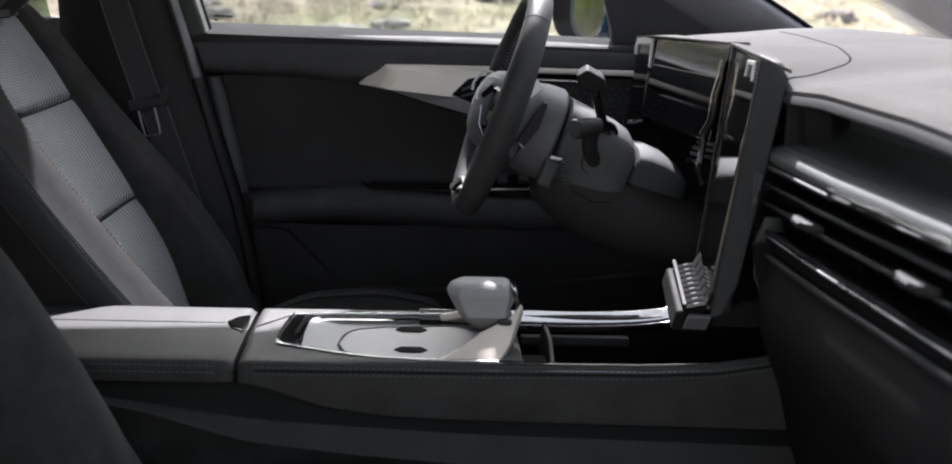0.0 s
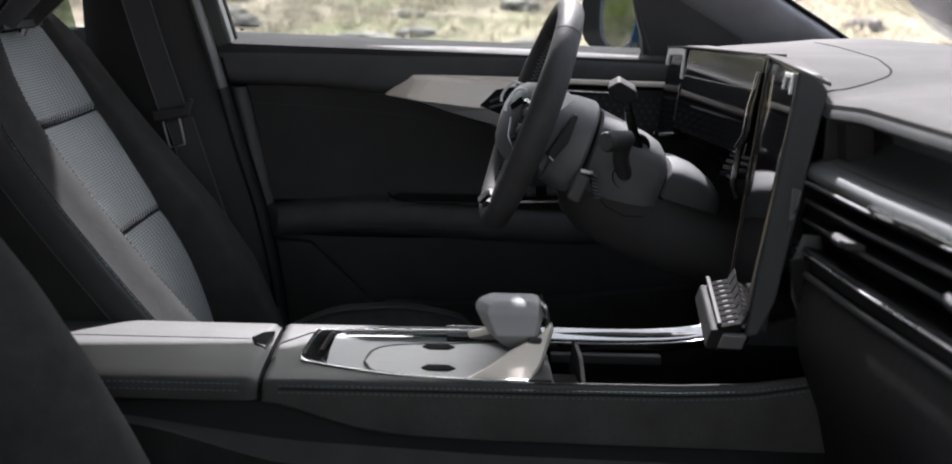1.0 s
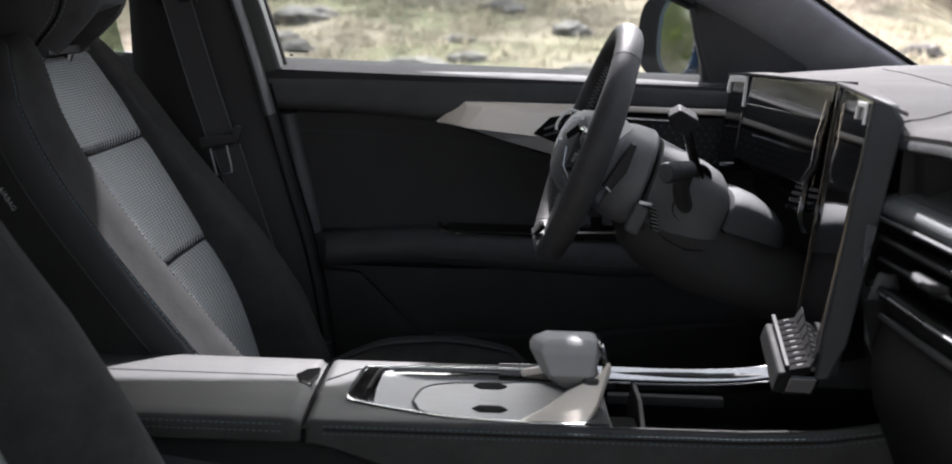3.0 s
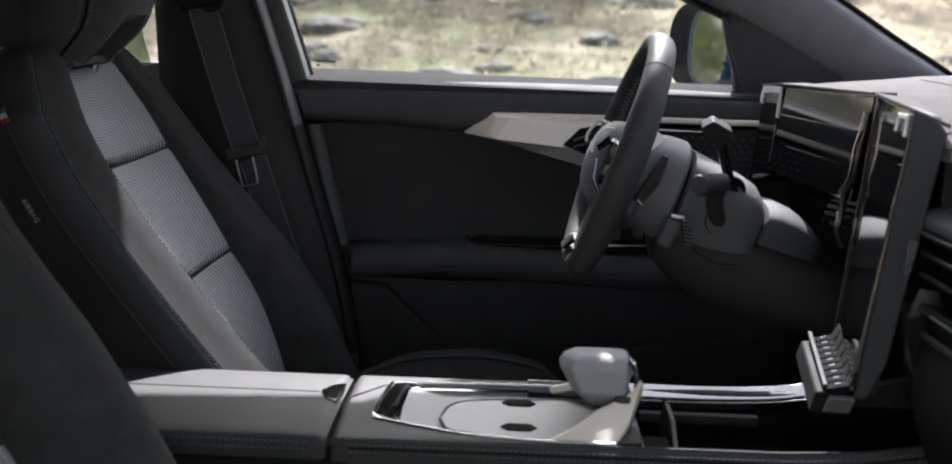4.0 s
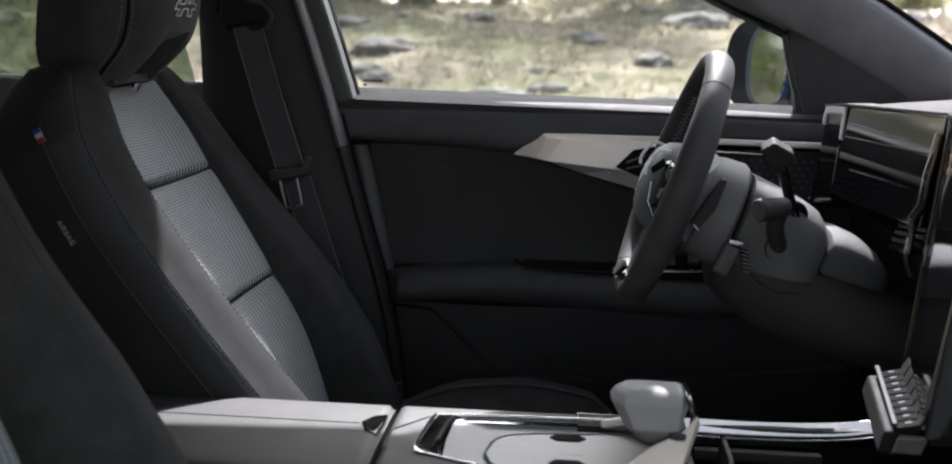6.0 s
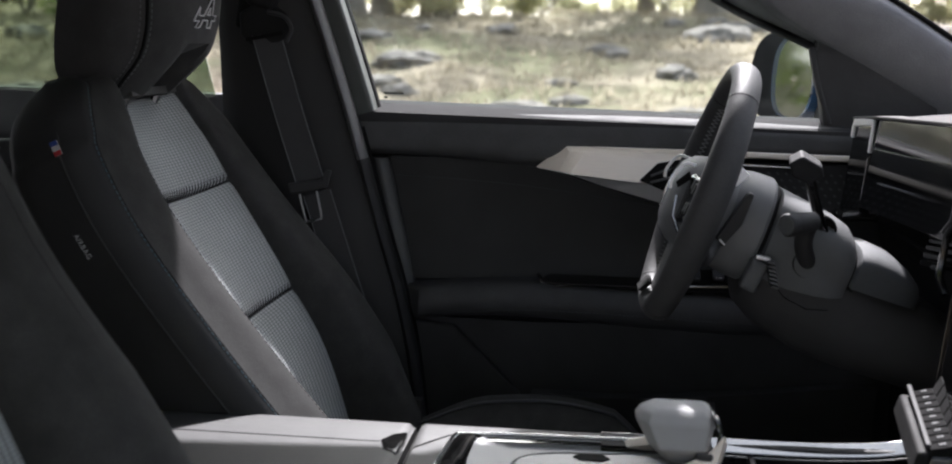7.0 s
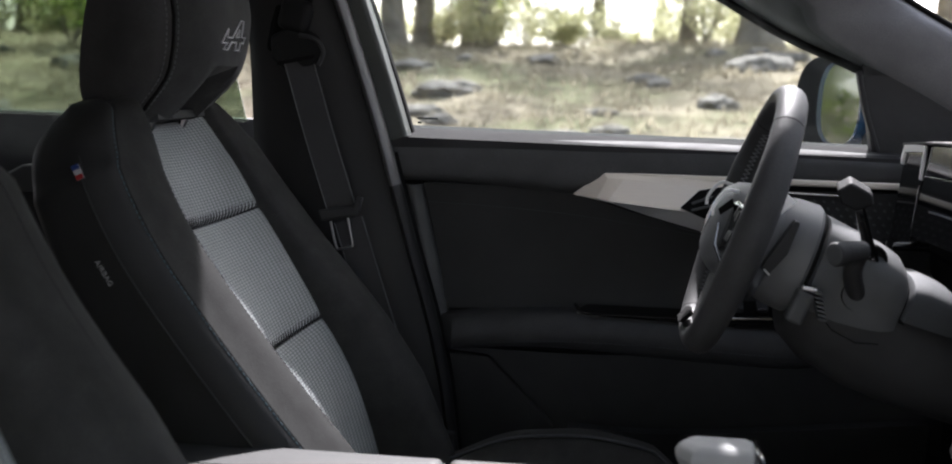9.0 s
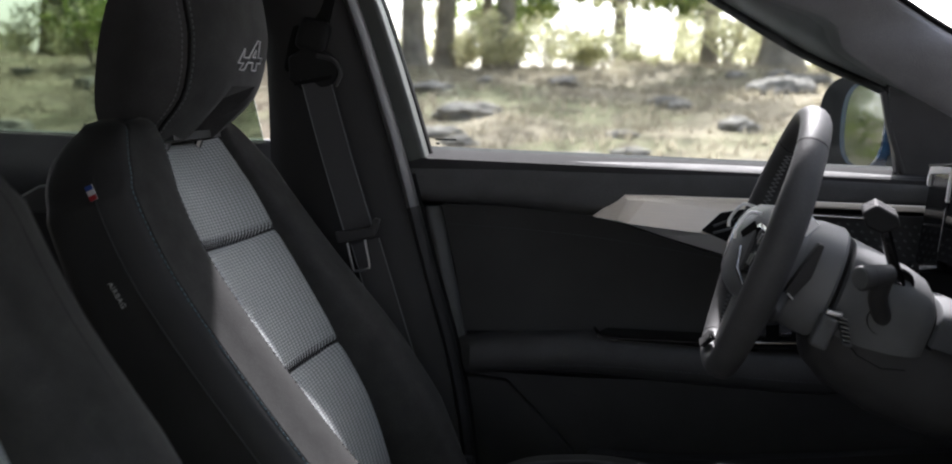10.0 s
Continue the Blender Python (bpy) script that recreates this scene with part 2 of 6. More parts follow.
def block(centre, size, bevel=0.004, turn=(0, 0, 0), seg=2, bm=None):
    made = bmesh.new()
    bmesh.ops.create_cube(made, size=1.0)
    bmesh.ops.scale(made, vec=size, verts=made.verts)
    if bevel:
        bmesh.ops.bevel(made, geom=list(made.edges), offset=bevel, segments=seg, affect="EDGES", profile=0.6, clamp_overlap=True)
    bmesh.ops.transform(made, matrix=pose(*centre, *turn), verts=made.verts)
    return joined(made, bm)


def axes_along(pts, up=(0, 0, 1)):
    """A turning frame (side, up) at every point of a line."""
    out = []
    for i, p in enumerate(pts):
        a, b = Vector(pts[max(0, i - 1)]), Vector(pts[min(len(pts) - 1, i + 1)])
        d = (b - a).normalized()
        side = d.cross(Vector(up))
        side = side.normalized() if side.length > 1e-6 else Vector((1, 0, 0))
        out.append((side, side.cross(d).normalized()))
    return out


def sweep(pts, profile, up=(0, 0, 1), scale=None, bm=None):
    """A profile of (side, up) places carried along a line."""
    pts = [Vector(p) for p in pts]
    rings = []
    for i, (p, (s, u)) in enumerate(zip(pts, axes_along(pts, up))):
        k = scale[i] if scale else 1.0
        rings.append([p + s * (a * k) + u * (b * k) for a, b in profile])
    return loft(rings, bm=bm)


def oval(a, b, n=12):
    return [(a * math.cos(2 * math.pi * i / n), b * math.sin(2 * math.pi * i / n)) for i in range(n)]


def rrect(w, h, r, n=4):
    out = []
    for cx, cy, a0 in ((w / 2 - r, h / 2 - r, 0), (-w / 2 + r, h / 2 - r, 90), (-w / 2 + r, -h / 2 + r, 180), (w / 2 - r, -h / 2 + r, 270)):
        for i in range(n + 1):
            a = radians(a0 + 90 * i / n)
            out.append((cx + r * math.cos(a), cy + r * math.sin(a)))
    return out


def tube(pts, r, n=8, up=(0, 0, 1), bm=None):
    return sweep(pts, oval(r, r, n), up, bm=bm)


def dashes(pts, length, gap, r, up=(0, 0, 1)):
    """A row of stitches along a line, each a small rounded bar."""
    P = [Vector(p) for p in pts]
    run = [0.0]
    for a, b in zip(P, P[1:]):
        run.append(run[-1] + (b - a).length)

    def at(s):
        k = min(max(int(np.searchsorted(run, s)) - 1, 0), len(P) - 2)
        return P[k].lerp(P[k + 1], (s - run[k]) / max(1e-9, run[k + 1] - run[k]))

    bm = bmesh.new()
    s = 0.0
    while s + length < run[-1]:
        a, b = at(s), at(s + length)
        m = (a + b) / 2 + Vector(up) * r * 0.5
        sweep([a, a.lerp(m, 0.5) + Vector(up) * r * 0.3, m, b.lerp(m, 0.5) + Vector(up) * r * 0.3, b], oval(r, r, 5), up, bm=bm)
        s += length + gap
    return bm


# ---- outside: meadow, rocks, trees ----
def smooth(a, b, s):
    f = min(1.0, max(0.0, (s - a) / (b - a)))
    return f * f * (3 - 2 * f)


def ground_z(x, y):
    bank = 1.70 * smooth(3.0, 21.0, y) - 2.2 * smooth(25.0, 60.0, y)
    rough = noise.noise((x * 0.25, y * 0.25, 0)) * 0.35 + noise.noise((x * 0.9, y * 0.9, 3)) * 0.10
    return bank + rough * smooth(3.5, 8.0, max(abs(y), abs(x) * 0.6))


def outside_materials():
    m, t, p = nodes_of("dry meadow grass")
    a = noise_tex(t, 0.45, 6.0)
    b = noise_tex(t, 3.5, 6.0)
    c = noise_tex(t, 40.0, 3.0)
    straw = mix_colour(t, ramp(t, c.outputs[0], 0.3, 0.7), (0.235, 0.198, 0.140), (0.35, 0.305, 0.225))
    green = mix_colour(t, ramp(t, c.outputs[0], 0.3, 0.7), (0.16, 0.16, 0.09), (0.23, 0.22, 0.135))
    mixg = mix_colour(t, ramp(t, a.outputs[0], 0.48, 0.62), straw, green)
    soil = mix_colour(t, ramp(t, b.outputs[0], 0.52, 0.64, 0.0, 0.8), mixg, (0.13, 0.105, 0.075))
    t.links.new(soil, p.inputs["Base Color"])
    p.inputs["Roughness"].default_value = 0.95
    p.inputs["Specular IOR Level"].default_value = 0.1
    bp = t.nodes.new("ShaderNodeBump")
    bp.inputs["Strength"].default_value, bp.inputs["Distance"].default_value = 1.0, 0.08
    t.links.new(b.outputs[0], bp.inputs["Height"])
    t.links.new(bp.outputs[0], p.inputs["Normal"])
    grass = m

    def leafy(name, dark, light):
        m, t, p = nodes_of(name)
        g = t.nodes.new("ShaderNodeNewGeometry")
        t.links.new(mix_colour(t, g.outputs["Random Per Island"], dark, light), p.inputs["Base Color"])
        p.inputs["Roughness"].default_value = 0.6
        p.inputs["Transmission Weight"].default_value = 0.0
        p.inputs["Subsurface Weight"].default_value = 0.0
        tr = t.nodes.new("ShaderNodeBsdfTranslucent")
        t.links.new(mix_colour(t, g.outputs["Random Per Island"], tuple(c * 1.4 for c in dark), tuple(c * 1.5 for c in light)), tr.inputs[0])
        mx = t.nodes.new("ShaderNodeMixShader")
        mx.inputs[0].default_value = 0.55
        t.links.new(p.outputs[0], mx.inputs[1])
        t.links.new(tr.outputs[0], mx.inputs[2])
        t.links.new(mx.outputs[0], t.nodes["Material Output"].inputs[0])
        return m

    return (grass, leafy("oak leaves", (0.07, 0.11, 0.03), (0.22, 0.26, 0.08)), leafy("pale shrub leaves", (0.34, 0.35, 0.20), (0.60, 0.57, 0.40)),
            leafy("dry grass blades", (0.20, 0.175, 0.13), (0.32, 0.285, 0.22)),
            surface("grey bark", (0.28, 0.25, 0.205), 0.9, grain=30, bump=1.0, wear=2.5, vary=0.45, gloss=0.1, stretch=(1, 1, 0.2)),
            surface("lichened granite", (0.27, 0.25, 0.222), 0.95, grain=14, bump=1.0, wear=3.5, vary=0.5, gloss=0.15))


GRASS, OAKLEAF, SHRUBLEAF, BLADE, BARK, STONE = outside_materials()


def build_ground():
    n = 150
    bm = bmesh.new()

    def stretch(f):
        return math.copysign(abs(f) ** 2.6, f) * 700 + f * 22

    vs = [[None] * (n + 1) for _ in range(n + 1)]
    for i in range(n + 1):
        for j in range(n + 1):
            x, y = stretch(2 * i / n - 1), stretch(2 * j / n - 1) + 12
            vs[i][j] = bm.verts.new((x, y, ground_z(x, y)))
    for i in range(n):
        for j in range(n):
            bm.faces.new((vs[i][j], vs[i + 1][j], vs[i + 1][j + 1], vs[i][j + 1]))
    alone("ground", bm, GRASS, "dry straw-coloured meadow rising to a wooded bank", "ground", "structure")


def leaf_cards(bm, rng, centre, radius, count, size, flat=0.7):
    for _ in range(count):
        while True:
            v = Vector((rng.uniform(-1, 1), rng.uniform(-1, 1), rng.uniform(-1, 1)))
            if 0.15 < v.length < 1:
                break
        c = Vector(centre) + Vector((v.x, v.y, v.z * flat)) * radius
        s = size * rng.uniform(0.6, 1.3)
        q = Euler((rng.uniform(0, 6.3), rng.uniform(0, 6.3), rng.uniform(0, 6.3))).to_matrix()
        a, b = q @ Vector((s, 0, 0)), q @ Vector((0, s * 0.45, 0))
        bend = q @ Vector((0, 0, s * 0.15))
        p = [bm.verts.new(c + w) for w in (-a, -a * 0.2 - b + bend, a, -a * 0.2 + b + bend)]
        bm.faces.new(p)


def build_tree(x, y, height, girth, lean, seed, crown_low=2.8, leaf=0.13, dense=1.0):
    rng = random.Random(seed)
    z0 = ground_z(x, y) - 0.15
    tree = thing("tree", "grey-barked tree with a loose sunlit crown on the bank", "tree", (x, y, z0), group="trees on the bank")
    lx, ly = lean
    trunk_line = spl([(x, y, z0), (x + lx * 0.12 + rng.uniform(-.1, .1), y + ly * 0.1, z0 + height * 0.25), (x + lx * 0.5, y + ly * 0.5, z0 + height * 0.55), (x + lx, y + ly, z0 + height * 0.9)], 12)
    radii = [girth * (1.45 if i == 0 else 1.0) * (1 - 0.075 * i) for i in range(12)]
    bm = bmesh.new()
    rings = []
    for k, (p, r) in enumerate(zip(trunk_line, radii)):
        rings.append([Vector(p) + Vector((math.cos(a), math.sin(a), 0)) * r * (1 + 0.16 * noise.noise((math.cos(a) * 2 + seed, math.sin(a) * 2, p[2] * 0.8))) for a in [2 * math.pi * i / 12 for i in range(12)]])
    loft(rings, bm=bm)
    tips = []
    for k in range(9):
        i = 4 + k % 7
        base = Vector(trunk_line[i])
        a = rng.uniform(0, 6.3)
        length = height * rng.uniform(0.18, 0.34)
        end = base + Vector((math.cos(a), math.sin(a), rng.uniform(0.05, 0.6))) * length
        mid = base.lerp(end, 0.5) + Vector((rng.uniform(-.2, .2), rng.uniform(-.2, .2), rng.uniform(0, .3)))
        line = spl([base, mid, end], 6)
        sweep(line, oval(radii[i] * 0.42, radii[i] * 0.42, 7), scale=[1, .8, .62, .46, .32, .2], bm=bm)
        tips += [Vector(line[3]), Vector(line[4]), end]
        for _ in range(2):
            e2 = Vector(line[3]) + Vector((rng.uniform(-1, 1), rng.uniform(-1, 1), rng.uniform(-.4, .7))) * length * 0.4
            sweep([line[3], Vector(line[3]).lerp(e2, 0.5) + Vector((0, 0, 0.06)), e2], oval(radii[i] * 0.16, radii[i] * 0.16, 5), scale=[1, .7, .3], bm=bm)
            tips.append(e2)
    part("trunk", bm, BARK, tree)
    bm = bmesh.new()
    for tip in tips:
        if tip.z > z0 + crown_low:
            leaf_cards(bm, rng, tip, rng.uniform(0.5, 1.0), int(55 * dense), leaf)
    leaf_cards(bm, rng, Vector(trunk_line[-1]), 1.6, int(200 * dense), leaf)
    part("crown", bm, OAKLEAF, tree)


def build_shrub(x, y, size, seed, material=None, label="pale leafy shrub with thin upright stems"):
    rng = random.Random(seed)
    z0 = ground_z(x, y) - 0.05
    shrub = thing("shrub", label, "shrub", (x, y, z0), group="shrubs on the bank")
    stems, leaves = bmesh.new(), bmesh.new()
    for _ in range(9):
        a = rng.uniform(0, 6.3)
        tip = Vector((x, y, z0)) + Vector((math.cos(a) * size * rng.uniform(.2, .8), math.sin(a) * size * rng.uniform(.2, .8), size * rng.uniform(.55, 1.35)))
        mid = Vector((x, y, z0)).lerp(tip, 0.5) + Vector((0, 0, size * 0.15))
        sweep([(x, y, z0), mid, tip], oval(0.014 * size, 0.014 * size, 5), scale=[1, .7, .3], bm=stems)
        leaf_cards(leaves, rng, tip, size * 0.34, 60, 0.055 * max(1.0, size ** .5))
        leaf_cards(leaves, rng, mid, size * 0.34, 36, 0.055 * max(1.0, size ** .5))
    part("stems", stems, BARK, shrub)
    part("leaves", leaves, material or SHRUBLEAF, shrub)


def build_rock(x, y, size, seed):
    rng = random.Random(seed)
    bm = bmesh.new()
    bmesh.ops.create_icosphere(bm, subdivisions=4, radius=1.0)
    sx, sy, sz = size * rng.uniform(.9, 1.5), size * rng.uniform(.6, .9), size * rng.uniform(.32, .5)
    for v in bm.verts:
        d = 1 + 0.28 * noise.noise(v.co * 1.4 + Vector((seed * 3.1, 0, 0))) + 0.16 * noise.noise(v.co * 3.3 + Vector((0, seed, 0))) + 0.09 * noise.noise(v.co * 8.0 + Vector((0, seed, 0)))
        v.co = Vector((v.co.x * sx, v.co.y * sy, v.co.z * sz)) * d
    bmesh.ops.rotate(bm, verts=bm.verts, matrix=Matrix.Rotation(rng.uniform(0, 3), 3, "Z"))
    bmesh.ops.translate(bm, verts=bm.verts, vec=(x, y, ground_z(x, y) - sz * 0.02))
    alone("rock", bm, STONE, "weathered grey boulder half sunk in the dry grass", "rock", group="rocks on the bank")


def build_grass_tufts():
    rng = random.Random(7)
    bm = bmesh.new()
    for _ in range(9000):
        x, y = rng.uniform(-17, 18), rng.uniform(5.5, 24)
        z = ground_z(x, y)
        for _ in range(4):
            a = rng.uniform(0, 6.3)
            h = rng.uniform(0.04, 0.13)
            w = 0.012 + 0.012 * rng.random()
            bx, by = x + rng.uniform(-.12, .12), y + rng.uniform(-.12, .12)
            tip = (bx + math.cos(a) * h * 0.6, by + math.sin(a) * h * 0.6, z + h)
            bm.faces.new([bm.verts.new(p) for p in ((bx - w, by, z - 0.02), (bx + w, by, z - 0.02), tip)])
    alone("grass", bm, BLADE, "tufts of dry straw-coloured grass on the bank", "grass", "stuff")


build_ground()
# unseen dark road, added so that little light bounces up into the cabin
m, t, p = nodes_of("worn asphalt")
a, b = noise_tex(t, 1.2, 6.0), noise_tex(t, 160.0, 3.0)
t.links.new(mix_colour(t, ramp(t, b.outputs[0], 0.35, 0.65), mix_colour(t, ramp(t, a.outputs[0], 0.3, 0.7), (0.035, 0.035, 0.036), (0.06, 0.059, 0.057)), (0.09, 0.088, 0.085)), p.inputs["Base Color"])
p.inputs["Roughness"].default_value = 0.9
alone("road", sheet(lambda s, t: Vector((-60 + 120 * s, -6.5 + 9.0 * t, 0.03 + 0.02 * math.sin(math.pi * t))), 40, 10, thick=(0, 0, -0.3)), m, "unseen worn grey asphalt added under the car", "road", "structure")
build_grass_tufts()
for k, (x, y, h, g, lean) in enumerate([
    (-4.1, 21.5, 9.0, 0.25, (-0.6, 0.0)), (-3.7, 22.4, 9.5, 0.22, (0.5, 0.3)), (-3.0, 23.5, 8.5, 0.13, (0.2, 0.0)), (-2.4, 22.0, 9.0, 0.20, (-0.1, 0.4)),
    (1.3, 22.5, 9.0, 0.16, (-0.9, 0.2)), (2.5, 21.0, 8.5, 0.36, (-1.6, 0.3)), (-7.0, 25.5, 9.0, 0.22, (0.4, 0.0)), (-0.6, 30.0, 9.0, 0.2, (0.3, 0.0)),
    (-12.0, 23.0, 7.5, 0.30, (0.6, -1.0)), (-15.5, 20.0, 7.5, 0.26, (0.8, 0.0)), (6.5, 25.0, 9.0, 0.24, (0.3, 0.0)), (11.5, 24.0, 9.0, 0.24, (-0.4, 0.0)),
    (-19.5, 27.0, 8.0, 0.3, (0.0, 0.0)), (18.0, 23.0, 9.0, 0.3, (0.3, 0.0)),
]):
    low = 1.2 if x < -10 else 2.6
    build_tree(x, y, h, g, lean, 11 + k, low, 0.14, 1.5 if x < -10 else 1.0)
# unseen tall trees added on the other side of the road to hold back sky light
for k in range(15):
    r = random.Random(60 + k)
    build_tree(-17.5 + 2.5 * k + r.uniform(-.6, .6), -10.5 - r.uniform(0, 3.0), r.uniform(12.0, 15.0), 0.26, (r.uniform(-.5, .5), 0.0), 80 + k, 0.8, 0.34, 1.3)
for k, (x, y, h) in enumerate([(-9.6, 12.4, 7.0), (-12.0, 15.5, 8.0), (-13.2, 11.0, 7.5)]):
    build_tree(x, y, h, 0.2, (0.3, 0.1), 2100 + k, 1.4, 0.16, 1.3)
for k, (x, y, size) in enumerate([(-8.8, 10.8, 1.5), (-10.6, 12.6, 1.9), (-12.4, 14.2, 2.2), (-11.4, 10.6, 1.7)]):
    build_shrub(x, y, size, 2200 + k, OAKLEAF, "dense dark green bush in the meadow")
for k in range(34):
    r = random.Random(400 + k)
    x = -12.0 + k * 0.62 + r.uniform(-.4, .4)
    build_shrub(x, r.uniform(21.0, 25.0), r.uniform(0.4, 0.95), 500 + k)
for k in range(15):
    r = random.Random(1400 + k)
    x = -13.0 + k * 1.75 + r.uniform(-.4, .4)
    build_shrub(x, r.uniform(24.5, 29.0), r.uniform(0.8, 1.5), 1500 + k)
for k in range(8):
    r = random.Random(1700 + k)
    build_tree(-24 + 6.2 * k + r.uniform(-1, 1), r.uniform(31, 44), r.uniform(8, 11), r.uniform(.12, .2), (r.uniform(-.8, .8), 0.0), 1800 + k, 1.0, 0.2, 1.1)
for k, (x, y, s) in enumerate([(7.2, 12.2, 0.95), (9.6, 15.5, 1.2), (12.6, 13.8, 0.9), (15.5, 16.5, 1.3), (-6.6, 15.0, 0.9), (-8.2, 17.0, 1.2), (-5.4, 18.5, 0.8), (-9.6, 14.5, 1.0)]):
    build_shrub(x, y, s, 900 + k, OAKLEAF, "dense dark green bush in the meadow")
for k in range(44):
    r = random.Random(700 + k)
    build_rock(r.uniform(-9, 8), r.uniform(8.5, 20), r.uniform(0.10, 0.34), k)
for k, (x, y, size) in enumerate([(-1.75, 13.5, 0.40), (2.05, 15.4, 0.52), (-0.86, 16.0, 0.26), (0.55, 15.0, 0.28), (1.3, 13.1, 0.27), (-1.6, 11.7, 0.22), (0.67, 14.6, 0.24), (-3.0, 13.0, 0.3), (3.3, 13.6, 0.36)]):
    build_rock(x, y, size, 300 + k)


# ---- car shell: floor, roof lining, pillars, windows ----
CAR = "structure"
alone("floor", sheet(lambda s, t: Vector((-1.25 + 2.42 * s, -0.74 + 1.48 * t, 0.40 + 0.05 * math.cos((t - .5) * 9) * 0.2 + 0.22 * smooth(0.86, 1.0, s))), 24, 24, thick=(0, 0, -0.05)), CARPET, "black carpeted car floor", "floor", CAR)
alone("ceiling", sheet(lambda s, t: Vector((-1.5 + 2.12 * s, -0.62 + 1.24 * t, 1.57 - 0.05 * (2 * t - 1) ** 2 - 0.12 * smooth(0.45, 0.0, s) - 0.03 * smooth(0.8, 1.0, s))), 20, 16, thick=(0, 0, 0.05)), LINING, "light grey fabric roof lining", "ceiling", CAR)
alone("wall_front", sheet(lambda s, t: Vector((1.16 + 0.10 * s, -0.76 + 1.48 * t, 0.40 + 0.70 * s)), 6, 6, thick=(0.04, 0, 0)), CARPET, "dark footwell bulkhead", "bulkhead", CAR)
alone("wall_rear", sheet(lambda s, t: Vector((-1.40 - 0.10 * s, -0.72 + 1.44 * t, 0.36 + 0.85 * s)), 6, 6, thick=(-0.04, 0, 0)), CARPET, "dark rear bulkhead of the cabin", "bulkhead", CAR)


def side_sill(name, y, d):
    alone(name, slab([(-1.4, y, 0.22), (1.2, y, 0.22), (1.2, y, 0.46), (-1.4, y, 0.46)], (0, d, 0), 0.02), PLASTIC, "black plastic door sill", "sill", CAR)


side_sill("sill_driver", 0.77, 0.12)
side_sill("sill_passenger", -0.77, -0.12)

alone("wall_driver_skin", sheet(lambda s, t: Vector((0.02 + 1.36 * s, 0.835 + 0.05 * math.sin(math.pi * t), 0.30 + 0.80 * t)), 12, 8, thick=(0, 0.02, 0)), PAINT, "blue painted outer skin of the driver's door", "door skin", CAR)
alone("wall_passenger_front", sheet(lambda s, t: Vector((1.02 + 0.36 * s, -0.80, 0.30 + 0.80 * t)), 6, 6, thick=(0, -0.03, 0)), PAINT, "blue painted front wing on the passenger side", "wing", CAR)


def pillar_a():
    """Pillar lining from the dashboard's corner up to the roof, and the dark corner piece below it."""
    low = [(0.34, 0.66, 1.515), (0.47, 0.72, 1.445), (0.609, 0.765, 1.367), (0.703, 0.77, 1.316), (0.817, 0.775, 1.268), (0.903, 0.78, 1.222), (0.990, 0.785, 1.168), (1.08, 0.79, 1.11)]
    high = [(0.60, 0.60, 1.515), (0.72, 0.66, 1.444), (0.853, 0.735, 1.371), (0.934, 0.74, 1.326), (1.012, 0.75, 1.280), (1.086, 0.755, 1.234), (1.155, 0.76, 1.195), (1.25, 0.78, 1.14)]
    A, B = spl(low, 25), spl(high, 25)

    def f(s, t):
        a, b = Vector(A[round(s * 24)]), Vector(B[round(s * 24)])
        return a.lerp(b, t) + Vector((0.0, -0.024, 0.006)) * math.sin(math.pi * min(1, t * 1.02)) ** 0.45
    alone("trim_pillar_a", sheet(f, 24, 12, thick=(0.02, 0.05, 0.01)), PILLAR, "grey fabric-lined windscreen pillar", "pillar", CAR)
    rim = [Vector(p) + Vector((0.008, 0.012, 0.006)) for p in B]
    alone("trim_windscreen_seal", sweep(rim, oval(0.004, 0.006, 8), (0, -1, 0)), RUBBER, "black windscreen edge seal", "seal", CAR)
    alone("trim_pillar_seal", sweep([Vector(p) + Vector((0, 0.004, -0.004)) for p in A], oval(0.007, 0.014, 8), (0, -1, 0)), RUBBER, "black door seal along the windscreen pillar", "seal", CAR)
    corner = [(0.812, 0.765, 1.278), (0.84, 0.765, 1.268), (0.91, 0.765, 1.232), (1.01, 0.765, 1.175), (1.02, 0.765, 1.12), (0.838, 0.765, 1.13)]
    alone("trim_corner", slab(corner, (0, 0.03, 0), 0.004), PLASTIC, "matt black corner cover beside the mirror", "trim", CAR)
    alone("trim_window_post", sweep(spl([(0.810, 0.772, 1.265), (0.824, 0.772, 1.205), (0.845, 0.772, 1.145)], 6), rrect(0.008, 0.02, 0.003), (0, 1, 0)), PLASTIC, "black window guide post", "trim", CAR)


